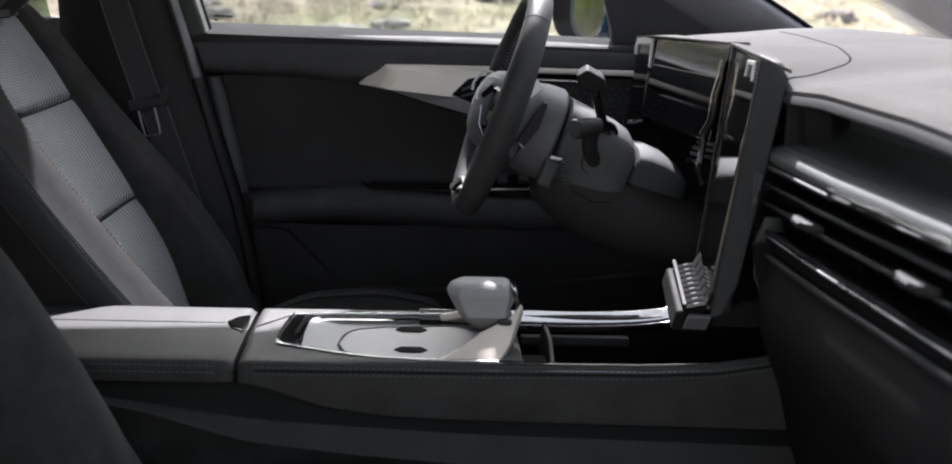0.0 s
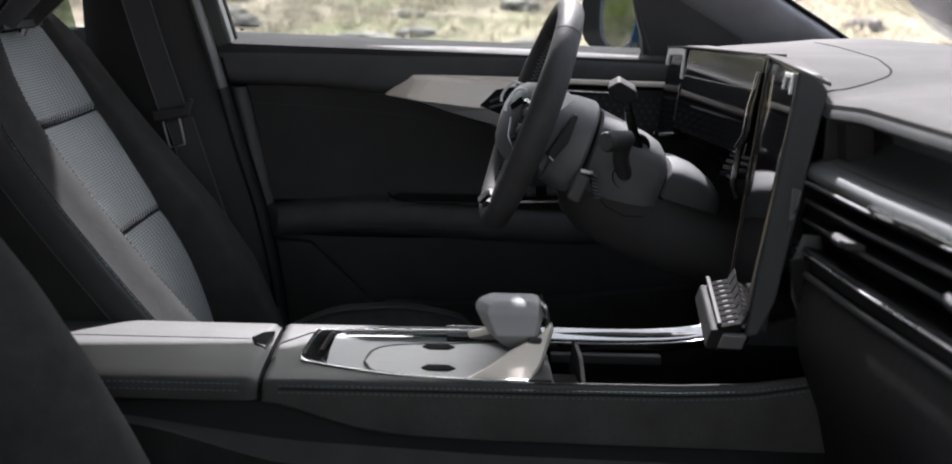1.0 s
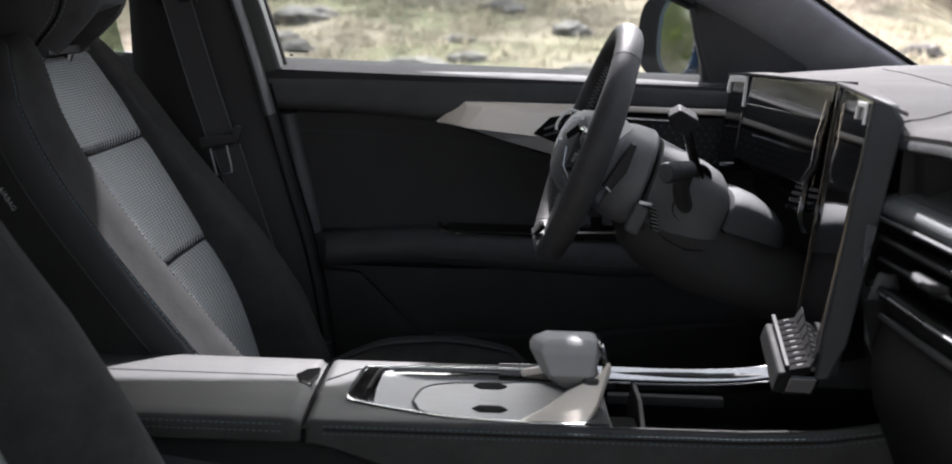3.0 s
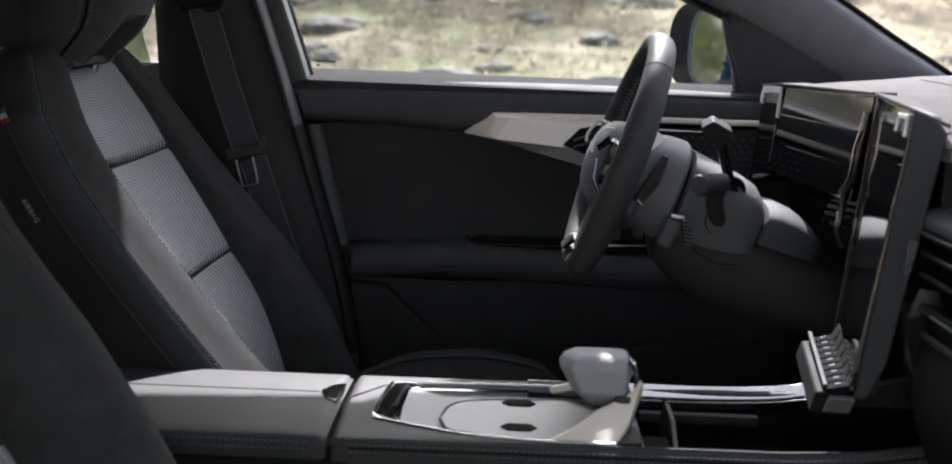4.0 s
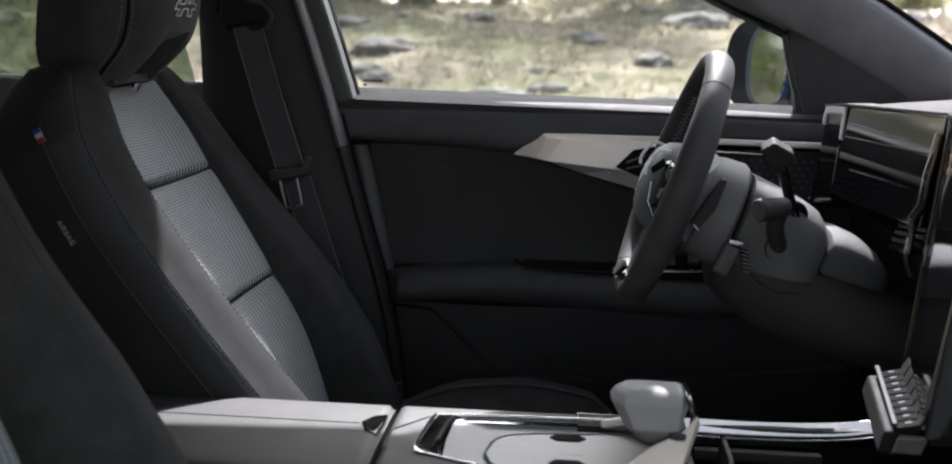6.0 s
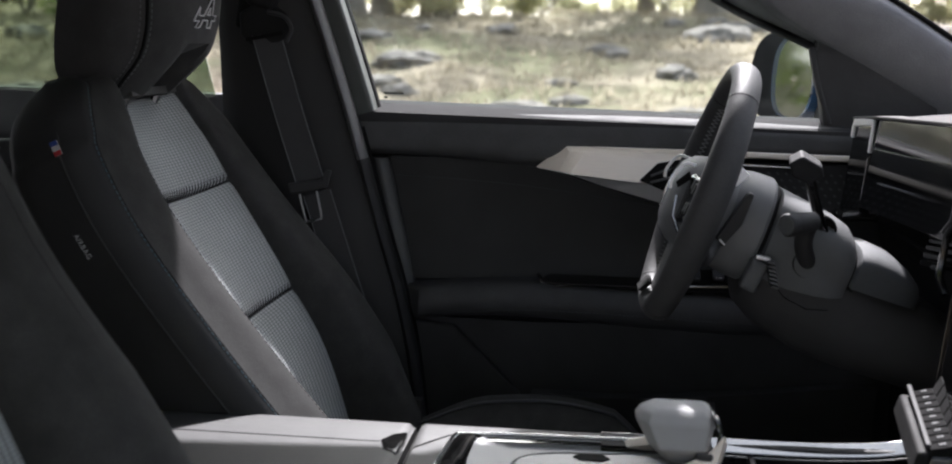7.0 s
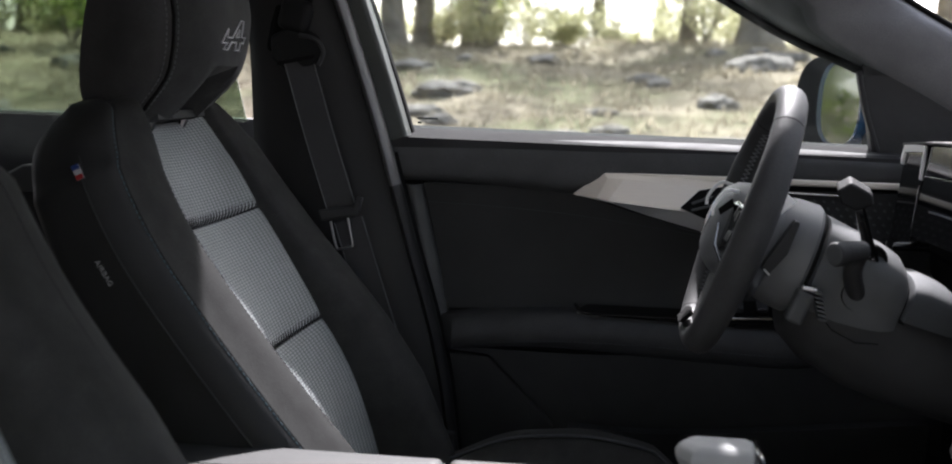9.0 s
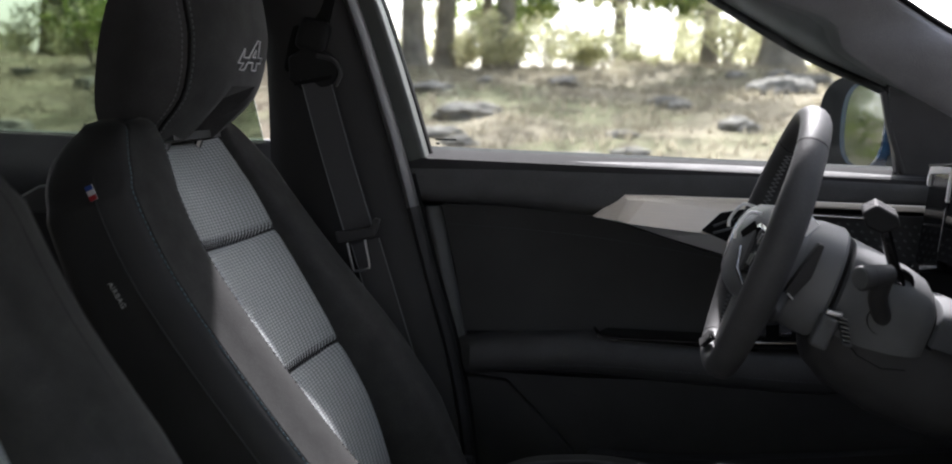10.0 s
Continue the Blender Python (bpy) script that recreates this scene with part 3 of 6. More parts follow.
def pillar_b():
    """Centre pillar behind the driver's door: dark lining, its bright rounded edge, and the door frame with its seals."""
    right = spl([(-0.045, 0.63, 1.52), (-0.009, 0.67, 1.41), (0.022, 0.685, 1.324), (0.080, 0.69, 1.151), (0.128, 0.69, 0.985), (0.176, 0.69, 0.825), (0.204, 0.69, 0.669), (0.23, 0.69, 0.42)], 25)
    left = spl([(-0.20, 0.63, 1.52), (-0.165, 0.67, 1.41), (-0.128, 0.685, 1.324), (-0.116, 0.69, 1.151), (-0.11, 0.69, 0.985), (-0.12, 0.69, 0.825), (-0.14, 0.69, 0.62), (-0.16, 0.69, 0.42)], 25)

    def f(s, t):
        a, b = Vector(left[round(s * 24)]), Vector(right[round(s * 24)])
        return a.lerp(b, t) + Vector((0, -0.022 * math.sin(math.pi * t) ** 0.5 - 0.012 * smooth(0.45, 0.6, s), 0))
    alone("trim_pillar_b", sheet(f, 24, 14, thick=(0, 0.10, 0)), PILLARDARK, "black plastic centre pillar lining", "pillar", CAR)
    edge = [Vector(p) + Vector((0.006, 0.008, 0)) for p in right]
    alone("trim_pillar_edge_low", sweep(edge[12:], oval(0.010, 0.022, 12), (0, -1, 0)), PILLARDARK, "black lower edge of the centre pillar", "trim", CAR)
    alone("trim_pillar_edge", sweep(edge[:13], oval(0.009, 0.022, 12), (0, -1, 0)), PILLAREDGE, "satin grey rounded edge of the centre pillar", "trim", CAR)
    frame_line = [Vector(p) + Vector((0.024, 0.048, 0)) for p in right]
    alone("trim_door_frame", sweep(frame_line[:11] + [frame_line[10].lerp(frame_line[11], 0.55)], rrect(0.034, 0.05, 0.008), (0, -1, 0)), surface("grey green body paint", (0.040, 0.046, 0.042), 0.5, grain=800, bump=0.03), "grey painted door window frame", "trim", CAR)
    # added filler that blocks window light between the pillar edge and the frame
    alone("trim_pillar_filler", sweep([Vector(p) + Vector((0.020, 0.078, 0)) for p in right][:13], oval(0.022, 0.010, 8), (0, -1, 0)), RUBBER, "black filler strip added behind the centre pillar against leaking light", "seal", CAR)
    alone("trim_door_seal", sweep([Vector(p) + Vector((0.038, 0.076, 0)) for p in right][:13], oval(0.008, 0.012, 8), (0, -1, 0)), RUBBER, "black rubber window seal", "seal", CAR)
    alone("trim_door_gap", sweep([Vector(p) + Vector((0.012, 0.03, 0)) for p in right][11:], oval(0.006, 0.014, 8), (0, -1, 0)), RUBBER, "black rubber door seal", "seal", CAR)


pillar_a()
pillar_b()


def pane(name, corners, label, n=6):
    a, b, c, d = (Vector(p) for p in corners)
    ob = alone(name, sheet(lambda s, t: a.lerp(b, s).lerp(d.lerp(c, s), t), n, n, thick=(b - a).cross(d - a).normalized() * 0.004), GLASS, label, "window", CAR)
    ob.visible_shadow = False
    return ob


pane("window_1", [(0.08, 0.810, 1.11), (1.20, 0.830, 1.06), (0.68, 0.70, 1.50), (-0.02, 0.665, 1.53)], "clear front door window")
pane("window_2", [(-1.1, 0.80, 1.12), (-0.15, 0.80, 1.11), (-0.21, 0.655, 1.53), (-1.0, 0.63, 1.50)], "green tinted rear door window").data.materials[0] = REARGLASS
# rear door lining with its handle shell
alone("door_2", sheet(lambda s, t: Vector((-1.15 + 1.03 * s, 0.785 - 0.055 * smooth(0.0, 0.12, t) * (1 - 0.4 * smooth(0.5, 1, t)), 1.157 - 0.69 * t)), 8, 20, thick=(0, 0.06, 0)), PLASTIC, "black rear door lining", "door", CAR)
alone("trim_rear_handle", slab([(-0.585, 0.725, 1.025), (-0.56, 0.725, 1.046), (-0.51, 0.725, 1.074), (-0.40, 0.725, 1.082), (-0.33, 0.725, 1.066), (-0.40, 0.725, 1.034)], (0, -0.018, 0), 0.006, 3), SHROUD, "dark grey rear door handle shell", "handle", CAR)
# passenger side behind the open front door, and the roof rails
alone("wall_passenger_rear", sheet(lambda s, t: Vector((-1.35 + 1.10 * s, -0.76, 0.42 + 0.70 * t)), 6, 6, thick=(0, -0.08, 0)), PLASTIC, "closed rear passenger door lining", "door", CAR)
alone("trim_pillar_b_passenger", sweep(spl([(-0.20, -0.72, 0.45), (-0.24, -0.72, 1.08), (-0.28, -0.62, 1.53)], 10), rrect(0.14, 0.10, 0.02), (0, -1, 0)), PLASTIC, "black passenger side centre pillar", "pillar", CAR)
for name, y in (("trim_roof_rail_driver", 0.63), ("trim_roof_rail_passenger", -0.63)):
    alone(name, sweep(spl([(-1.5, y, 1.40), (-0.9, y, 1.51), (-0.1, y, 1.55), (0.48, y, 1.50)], 14), rrect(0.10, 0.07, 0.02), (0, 0, 1)), PILLAR, "grey fabric-covered roof rail", "rail", CAR)
alone("trim_pillar_a_passenger", sweep(spl([(0.48, -0.63, 1.50), (0.85, -0.72, 1.32), (1.25, -0.77, 1.12)], 10), rrect(0.09, 0.07, 0.02), (0, -1, 0)), PILLAR, "grey fabric-lined passenger windscreen pillar", "pillar", CAR)
dark = pane("window_3", [(-1.30, -0.78, 1.12), (-0.32, -0.78, 1.12), (-0.32, -0.65, 1.53), (-1.25, -0.63, 1.48)], "dark privacy glass of the rear passenger door")
dark.data.materials[0] = PRIVACY
dark = pane("window_4", [(-1.52, -0.66, 1.16), (-1.52, 0.66, 1.16), (-1.42, 0.60, 1.50), (-1.42, -0.60, 1.50)], "dark privacy glass of the tailgate")
dark.data.materials[0] = PRIVACY
for ob in bpy.data.objects:
    if ob.name in ("window_3", "window_4"):
        ob.visible_shadow = True
pane("window_5", [(1.62, -0.74, 1.06), (1.62, 0.74, 1.06), (0.63, 0.60, 1.53), (0.63, -0.60, 1.53)], "tinted windscreen").data.materials[0] = WINDSCREEN


# ---- driver's door lining ----
def strip(name, top, bottom, y_of, n, m, material, label="", parent=None, thick=(0, 0.03, 0), su=1.0, sv=1.0):
    """A panel between two lines of (x, z), with its bulge towards the cabin given by y_of(s, t)."""
    A, B = spl(top, n + 1), spl(bottom, n + 1)

    def f(s, t):
        a, b = A[round(s * n)], B[round(s * n)]
        p = a + (b - a) * t
        return Vector((p[0], y_of(s, t), p[1]))
    return part(name, sheet(f, n, m, su, sv, thick), material, parent, label)


def round_over(t, y, deep, edge=0.15):
    """y, falling back by deep at both ends of t."""
    e = min(t, 1 - t) / edge
    return y + (deep * (1 - math.sqrt(max(0.0, 1 - (1 - e) ** 2))) if e < 1 else 0.0)


door = thing("door_1", "black lined driver's door with suede insert and satin metal blade", "door", (0.4755, 0.78, 0.485), kind="structure")


def build_door():
    belt = [(0.1006, 1.137), (0.3214, 1.143), (0.5782, 1.146), (0.8729, 1.14), (0.9685, 1.137)]
    under = [(0.0986, 1.072), (0.2496, 1.07), (0.381, 1.062), (0.4755, 1.083), (0.6809, 1.089), (0.9685, 1.094)]
    # window ledge, then the padded upper roll
    def ledge(s, t):
        return Vector((0.098 + 0.86 * s, 0.828 - 0.103 * t, 1.1560 - 0.006 * s - 0.0100 * t - 0.005 * t * t))
    part("ledge", sheet(ledge, 24, 8, thick=(0, 0, -0.02)), LEDGE, door, "grey window ledge in the light")
    strip("upper_roll", belt, under, lambda s, t: round_over(t, 0.722, 0.026, 0.35), 30, 10, DOORSKIN, "dark grey grained door shoulder", door)
    insert_low = [(0.19, 0.8696), (0.2906, 0.8736), (0.4036, 0.882), (0.5782, 0.8817), (0.9685, 0.8918)]
    insert_top = [(0.1469, 1.068), (0.2496, 1.069), (0.381, 1.061), (0.496, 1.032), (0.6193, 1.006), (0.9685, 1.004)]
    strip("insert", insert_top, insert_low, lambda s, t: 0.745 + 0.012 * math.sin(math.pi * t), 30, 12, CLOTH, "black suede door insert", door)
    seam = spl([(0.1571, 0.741, 1.039), (0.2701, 0.741, 1.036), (0.3933, 0.741, 1.028), (0.5268, 0.741, 1.012), (0.6398, 0.741, 0.9963)], 30)
    part("stitching", dashes(seam, 0.0035, 0.0025, 0.0006, (0, -1, 0)), THREADDARK, door)
    strip("rear_strip", [(0.1171, 1.065), (0.1448, 1.066)], [(0.1715, 0.8251), (0.2003, 0.8262)], lambda s, t: 0.730 + 0.010 * abs(2 * s - 1) ** 2, 6, 14, SHROUD, "dark grey vertical trim strip", door, thick=(0, 0.02, 0))

    # armrest with its pull recess and switches
    line = spl([(0.1725, 0.8608), (0.2701, 0.8728), (0.4036, 0.882), (0.5987, 0.8794), (0.722, 0.8771), (0.8247, 0.8862)], 28)

    def arm(s, t):
        x, z = line[round(s * 27)]
        a = t * math.pi
        deep = 0.050 * smooth(0.0, 0.08, s) * (1 - 0.3 * smooth(0.85, 1, s)) + 0.004
        h = 0.058 + 0.012 * smooth(0.2, 0.6, s)
        return Vector((x, 0.742 - deep * math.sin(a) ** 0.55, z - h * (1 - math.cos(a)) / 2))
    part("armrest", sheet(arm, 27, 14, thick=(0, 0.02, 0)), LEATHER, door, "black padded leather armrest")
    part("armrest_stitching", dashes([(x, 0.6885, z - 0.045) for x, z in line[4:24]], 0.004, 0.0028, 0.0006, (0, -1, 0)), THREADDARK, door)
    part("pull_recess", slab([(0.3985, 0.708, 0.8859), (0.4241, 0.702, 0.8788), (0.6398, 0.702, 0.881), (0.6604, 0.73, 0.892), (0.4139, 0.742, 0.8886)], (0, 0, -0.012), 0.003), GLOSS, door, "glossy black pull recess")
    part("recess_rim", tube(spl([(0.3964, 0.72, 0.8899), (0.4036, 0.706, 0.8861), (0.4262, 0.699, 0.8799), (0.5371, 0.697, 0.8806), (0.6604, 0.7, 0.8829)], 14), 0.0028), GLOSS, door)
    panel = part("switch_panel", slab([(0.5782, 0.694, 0.8848), (0.7631, 0.694, 0.896), (0.7631, 0.736, 0.9164), (0.5782, 0.736, 0.9011)], (0, 0, -0.012), 0.003), GLOSS, door, "glossy black window switch panel")
    for x in (0.611, 0.644, 0.681, 0.717):
        part("window_switch", block((x, 0.712, 0.9 + (x - 0.61) * 0.07), (0.018, 0.026, 0.009), 0.003, (26, 0, 0)), PLASTIC, panel)
        part("switch_tip", block((x, 0.699, 0.897 + (x - 0.61) * 0.07), (0.014, 0.003, 0.0025), 0.0008, (26, 0, 0)), CHROME, panel)

    # lower door: flat dark lining, map pocket and the grey corner piece
    strip("lower_lining", [(0.1777, 0.8049), (0.4755, 0.8063), (0.9685, 0.8357)], [(0.229, 0.4958), (0.4755, 0.5054), (0.9685, 0.5246)], lambda s, t: 0.752 - 0.02 * smooth(0.3, 0.8, t), 16, 10, PLASTIC, "", door)
    part("corner_piece", slab([(0.1746, 0.738, 0.8017), (0.2598, 0.738, 0.7948), (0.3707, 0.738, 0.687), (0.4241, 0.738, 0.5544), (0.2393, 0.738, 0.5268), (0.2033, 0.738, 0.6784)], (0, 0.02, 0), 0.006, 3), PLASTIC, door, "black moulded corner piece of the map pocket")
    strip("map_pocket", [(0.3933, 0.696), (0.5782, 0.6981), (0.9376, 0.7376)], [(0.4344, 0.514), (0.5782, 0.5094), (0.9376, 0.5234)], lambda s, t: 0.705 + 0.02 * t, 12, 6, PLASTIC, "", door)

    # satin blade that holds the door release
    # rows of (rear end, start of the main facet, middle, end) along four creases
    rows = [[(0.3860, 0.728, 1.0625), (0.4301, 0.724, 1.0985), (0.4641, 0.722, 1.0985), (0.5787, 0.722, 1.0960), (0.6500, 0.722, 1.0950)],
            [(0.3880, 0.728, 1.0618), (0.4380, 0.716, 1.0900), (0.4641, 0.706, 1.0910), (0.5787, 0.706, 1.0818), (0.6500, 0.706, 1.0793)],
            [(0.3900, 0.728, 1.0605), (0.4230, 0.712, 1.0585), (0.4401, 0.689, 1.0570), (0.5513, 0.682, 1.0480), (0.6500, 0.682, 1.0395)]]
    lower = [[(0.4000, 0.728, 1.0595), (0.4401, 0.690, 1.0562), (0.5513, 0.683, 1.0472), (0.6500, 0.683, 1.0385)],
             [(0.4000, 0.730, 1.0590), (0.4467, 0.718, 1.0515), (0.5001, 0.716, 1.0355), (0.6500, 0.716, 0.9980)]]

    def facet(a, b, name, material, label):
        bm = bmesh.new()
        n = len(a)
        grid = [[bm.verts.new(Vector(p) + Vector((0, d, 0))) for p in row] for d in (0.0, 0.010) for row in (a, b)]
        for i in range(n - 1):
            bm.faces.new((grid[0][i], grid[0][i + 1], grid[1][i + 1], grid[1][i]))
            bm.faces.new((grid[2][i], grid[3][i], grid[3][i + 1], grid[2][i + 1]))
            bm.faces.new((grid[0][i], grid[2][i], grid[2][i + 1], grid[0][i + 1]))
            bm.faces.new((grid[1][i], grid[1][i + 1], grid[3][i + 1], grid[3][i]))
        for i in (0, n - 1):
            bm.faces.new((grid[0][i], grid[1][i], grid[3][i], grid[2][i]))
        return part(name, bm, material, door, label, 20)
    facet(rows[0], rows[1], "blade_crown", SATIN, "satin champagne upper edge of the blade")
    facet(rows[1], rows[2], "blade", SATIN, "satin champagne aluminium blade")
    facet(lower[0], lower[1], "blade_underside", BRIGHT, "bright lower facet of the blade")
    part("blade_strip", sweep(spl([(0.4755, 0.724, 1.094), (0.6398, 0.72, 1.095), (0.7836, 0.718, 1.095), (0.9017, 0.718, 1.095)], 14), rrect(0.008, 0.010, 0.003), (0, 0, 1)), SATIN, door, "thin satin aluminium strip")
    well = part("release_well", slab([(0.549, 0.679, 1.0524), (0.5758, 0.679, 1.0800), (0.6099, 0.679, 1.0870), (0.640, 0.679, 1.0850), (0.640, 0.679, 1.030), (0.5893, 0.679, 1.0365)], (0, 0.006, 0), 0.002), RUBBER, door, "black release handle well")
    for dz in (0.0, 0.013):
        part("release_lever", sweep([(0.566, 0.676, 1.050 + dz * 0.8), (0.590, 0.670, 1.058 + dz), (0.625, 0.672, 1.062 + dz)], rrect(0.004, 0.004, 0.0015), (0, 0, 1)), SHROUD, well)
    # studded loudspeaker cover
    cover = part("speaker_cover", slab([(0.6398, 0.73, 1.079), (0.8863, 0.73, 1.084), (0.8966, 0.73, 1.006), (0.6398, 0.73, 1.001)], (0, 0.012, 0), 0.003), PLASTIC, door, "black loudspeaker cover with rows of small studs")
    studs = bmesh.new()
    for i in range(17):
        for j in range(6):
            x, z = 0.655 + i * 0.0138 + (j % 2) * 0.0069, 1.067 - j * 0.0107
            block((x, 0.729, z), (0.0042, 0.004, 0.0030), 0, (0, 35, 0), bm=studs)
    part("studs", studs, SHROUD, cover)
    part("speaker_line", block((0.7374, 0.726, 1.078), (0.10, 0.006, 0.0035), 0.001, (0, 1, 0)), CHROME, cover)


build_door()
part("door_core", slab([(0.10, 0.772, 0.46), (1.30, 0.772, 0.46), (1.30, 0.772, 1.10), (0.97, 0.772, 1.132), (0.10, 0.772, 1.132)], (0, 0.03, 0), 0.004), GLOVE, door, "black door core behind the lining")
# etched print at the window's lower corner
etched = thing("glass_print", "tiny dark bars of print at the window's lower corner", "print", (0.1469, 0.802, 1.154))
for k, (x, z, w) in enumerate([(0.140, 1.168, 0.034), (0.127, 1.161, 0.006)]):
    part("bar", block((x, 0.8075, z), (w, 0.0006, 0.0028), 0), RUBBER, etched)


# ---- outside mirror ----
def build_mirror():
    mirror = thing("door_mirror", "blue door mirror with dark frame reflecting trees", "mirror", (0.90, 1.0, 1.13))
    def ring(x, y0, slope, sy, sz, lean=0.035):
        """A rounded upright outline about (x, y0), turned by slope and leaning back a little."""
        out = []
        for i in range(32):
            a = 2 * math.pi * i / 32
            y = sy * math.copysign(abs(math.cos(a)) ** 0.75, math.cos(a))
            z = sz * math.copysign(abs(math.sin(a)) ** 0.72, math.sin(a))
            out.append(Vector((x + slope * y + lean * z, y0 + y, 1.211 + z)))
        return out
    def plane(y, dx):
        return 0.815 - 0.34 * (y - 1.105) + dx
    part("housing", loft([ring(0.820, 1.105, -0.34, 0.123, 0.086), ring(0.834, 1.105, -0.34, 0.126, 0.087), ring(0.870, 1.105, -0.34, 0.122, 0.083), ring(0.910, 1.105, -0.3, 0.10, 0.068), ring(0.943, 1.105, -0.2, 0.06, 0.04)], caps=False), PAINT, mirror, "dark blue painted housing")
    part("bezel", loft([ring(plane(1.100, 0.001), 1.100, -0.34, 0.100, 0.070), ring(plane(1.104, -0.003), 1.104, -0.34, 0.114, 0.080), ring(plane(1.105, -0.001), 1.105, -0.34, 0.121, 0.0845), ring(0.821, 1.105, -0.34, 0.1225, 0.0855)]), RUBBER, mirror, "black bezel")
    part("glass_surround", loft([ring(plane(1.056, -0.0045), 1.056, -0.34, 0.077, 0.0745), ring(plane(1.056, 0.002), 1.056, -0.34, 0.079, 0.076)]), PAINT, mirror, "dark blue surround of the mirror glass")
    part("mirror_glass", loft([ring(plane(1.046, -0.0075), 1.046, -0.34, 0.064, 0.0705), ring(plane(1.046, -0.004), 1.046, -0.34, 0.064, 0.0705)]), MIRROR, mirror, "mirror glass")
    part("foot", sweep(spl([(0.90, 0.84, 1.13), (0.90, 0.93, 1.13), (0.89, 1.0, 1.15)], 6), rrect(0.06, 0.035, 0.012), (0, 0, 1)), PLASTIC, mirror)


build_mirror()


# ---- front seats ----
def build_seat(name, label, base, recline, yaw, marks, fuller=((0, 0),), narrow=0.0):
    """A sports seat. base: the middle of the backrest's foot; v runs across the seat, u up the backrest, w out of its face."""
    side = -1 if base[1] > 0 else 1                       # where the car's middle lies, seen across the seat
    turn = Matrix.Rotation(radians(yaw), 3, "Z")
    V = turn @ Vector((0, 1, 0))
    U = turn @ Vector((-math.sin(radians(recline)), 0, math.cos(radians(recline))))
    N = turn @ Vector((math.cos(radians(recline)), 0, math.sin(radians(recline))))
    B = Vector(base)
    seat = thing(name, label, "car seat", (base[0] + 0.18, base[1], 0.42), group="front seats")

    def at(v, u, w):
        return B + V * v + U * u + N * w

    half = [(-0.10, 0.142), (0.15, 0.146), (0.42, 0.146), (0.48, 0.136), (0.52, 0.124)]
    half = [(u, v - narrow) for u, v in half]
    seam = [(-0.10, 0.228), (0.10, 0.235), (0.44, 0.235), (0.49, 0.220), (0.53, 0.190), (0.562, 0.150)]
    crest = [(-0.10, 0.108), (0.035, 0.088), (0.145, 0.060), (0.266, 0.032), (0.36, 0.014), (0.426, 0.008), (0.50, 0.008), (0.547, 0.004), (0.562, -0.010)]
    half, seam, crest = (spl(q, 40) for q in (half, seam, crest))
    crest = [(u, w + lerp_table(fuller, u)) for u, w in crest]
    lumbar = [(-0.10, 0.008), (0.003, 0.025), (0.113, 0.036), (0.208, 0.030), (0.297, 0.020), (0.384, 0.011), (0.47, 0.002), (0.53, -0.002)] if marks else [(0, 0), (1, 0)]
    lumbar = spl(lumbar, 30)
    low = [(u, w - 0.010) for u, w in crest]
    deep = [(-0.10, -0.125), (0.2, -0.125), (0.45, -0.112), (0.52, -0.108), (0.545, -0.095), (0.562, -0.060)]
    deep = spl(deep, 40)

    # centre panel in three cushions of mesh, parted by seams
    def panel(u0, u1, label):
        def f(s, t):
            u, v = u0 + (u1 - u0) * s, (2 * t - 1)
            p = lerp_table(half, u)
            puff = 0.010 * (math.sin(math.pi * s) ** 0.35 if 0 < s < 1 else 0.0) * (1 - abs(v) ** 6 * 0.6)
            return at(v * p, u, -0.018 + lerp_table(lumbar, u) + puff - 0.008 * (1 - v * v) + 0.006 * v * v)
        return part("backrest_panel", sheet(f, 20, 24, u1 - u0, 0.29, -N * 0.05), MESH, seat, label)

    panel(-0.10, 0.204, "grey mesh lower backrest panel")
    panel(0.208, 0.385, "grey mesh middle backrest panel")
    panel(0.388, 0.532, "grey mesh upper backrest panel")

    # gathered cloth above each cross seam
    for u0 in (0.206, 0.3865):
        gathers = bmesh.new()
        for k in range(25):
            v = (k - 12) * 0.0112
            w = -0.018 + lerp_table(lumbar, u0) + 0.006 * (v / 0.146) ** 2 - 0.008 * (1 - (v / 0.146) ** 2)
            sweep([at(v, u0 - 0.001, w + 0.001), at(v + 0.001, u0 + 0.005, w + 0.0068), at(v + 0.002, u0 + 0.012, w + 0.0085)], oval(0.0017, 0.0010, 5), N, scale=[1.0, 0.8, 0.3], bm=gathers)
        part("seam_gather", gathers, PLASTIC, seat, "dark gathers along the cross seam")
    us = np.concatenate([np.linspace(-0.10, 0.45, 21), np.linspace(0.464, 0.562, 15)])
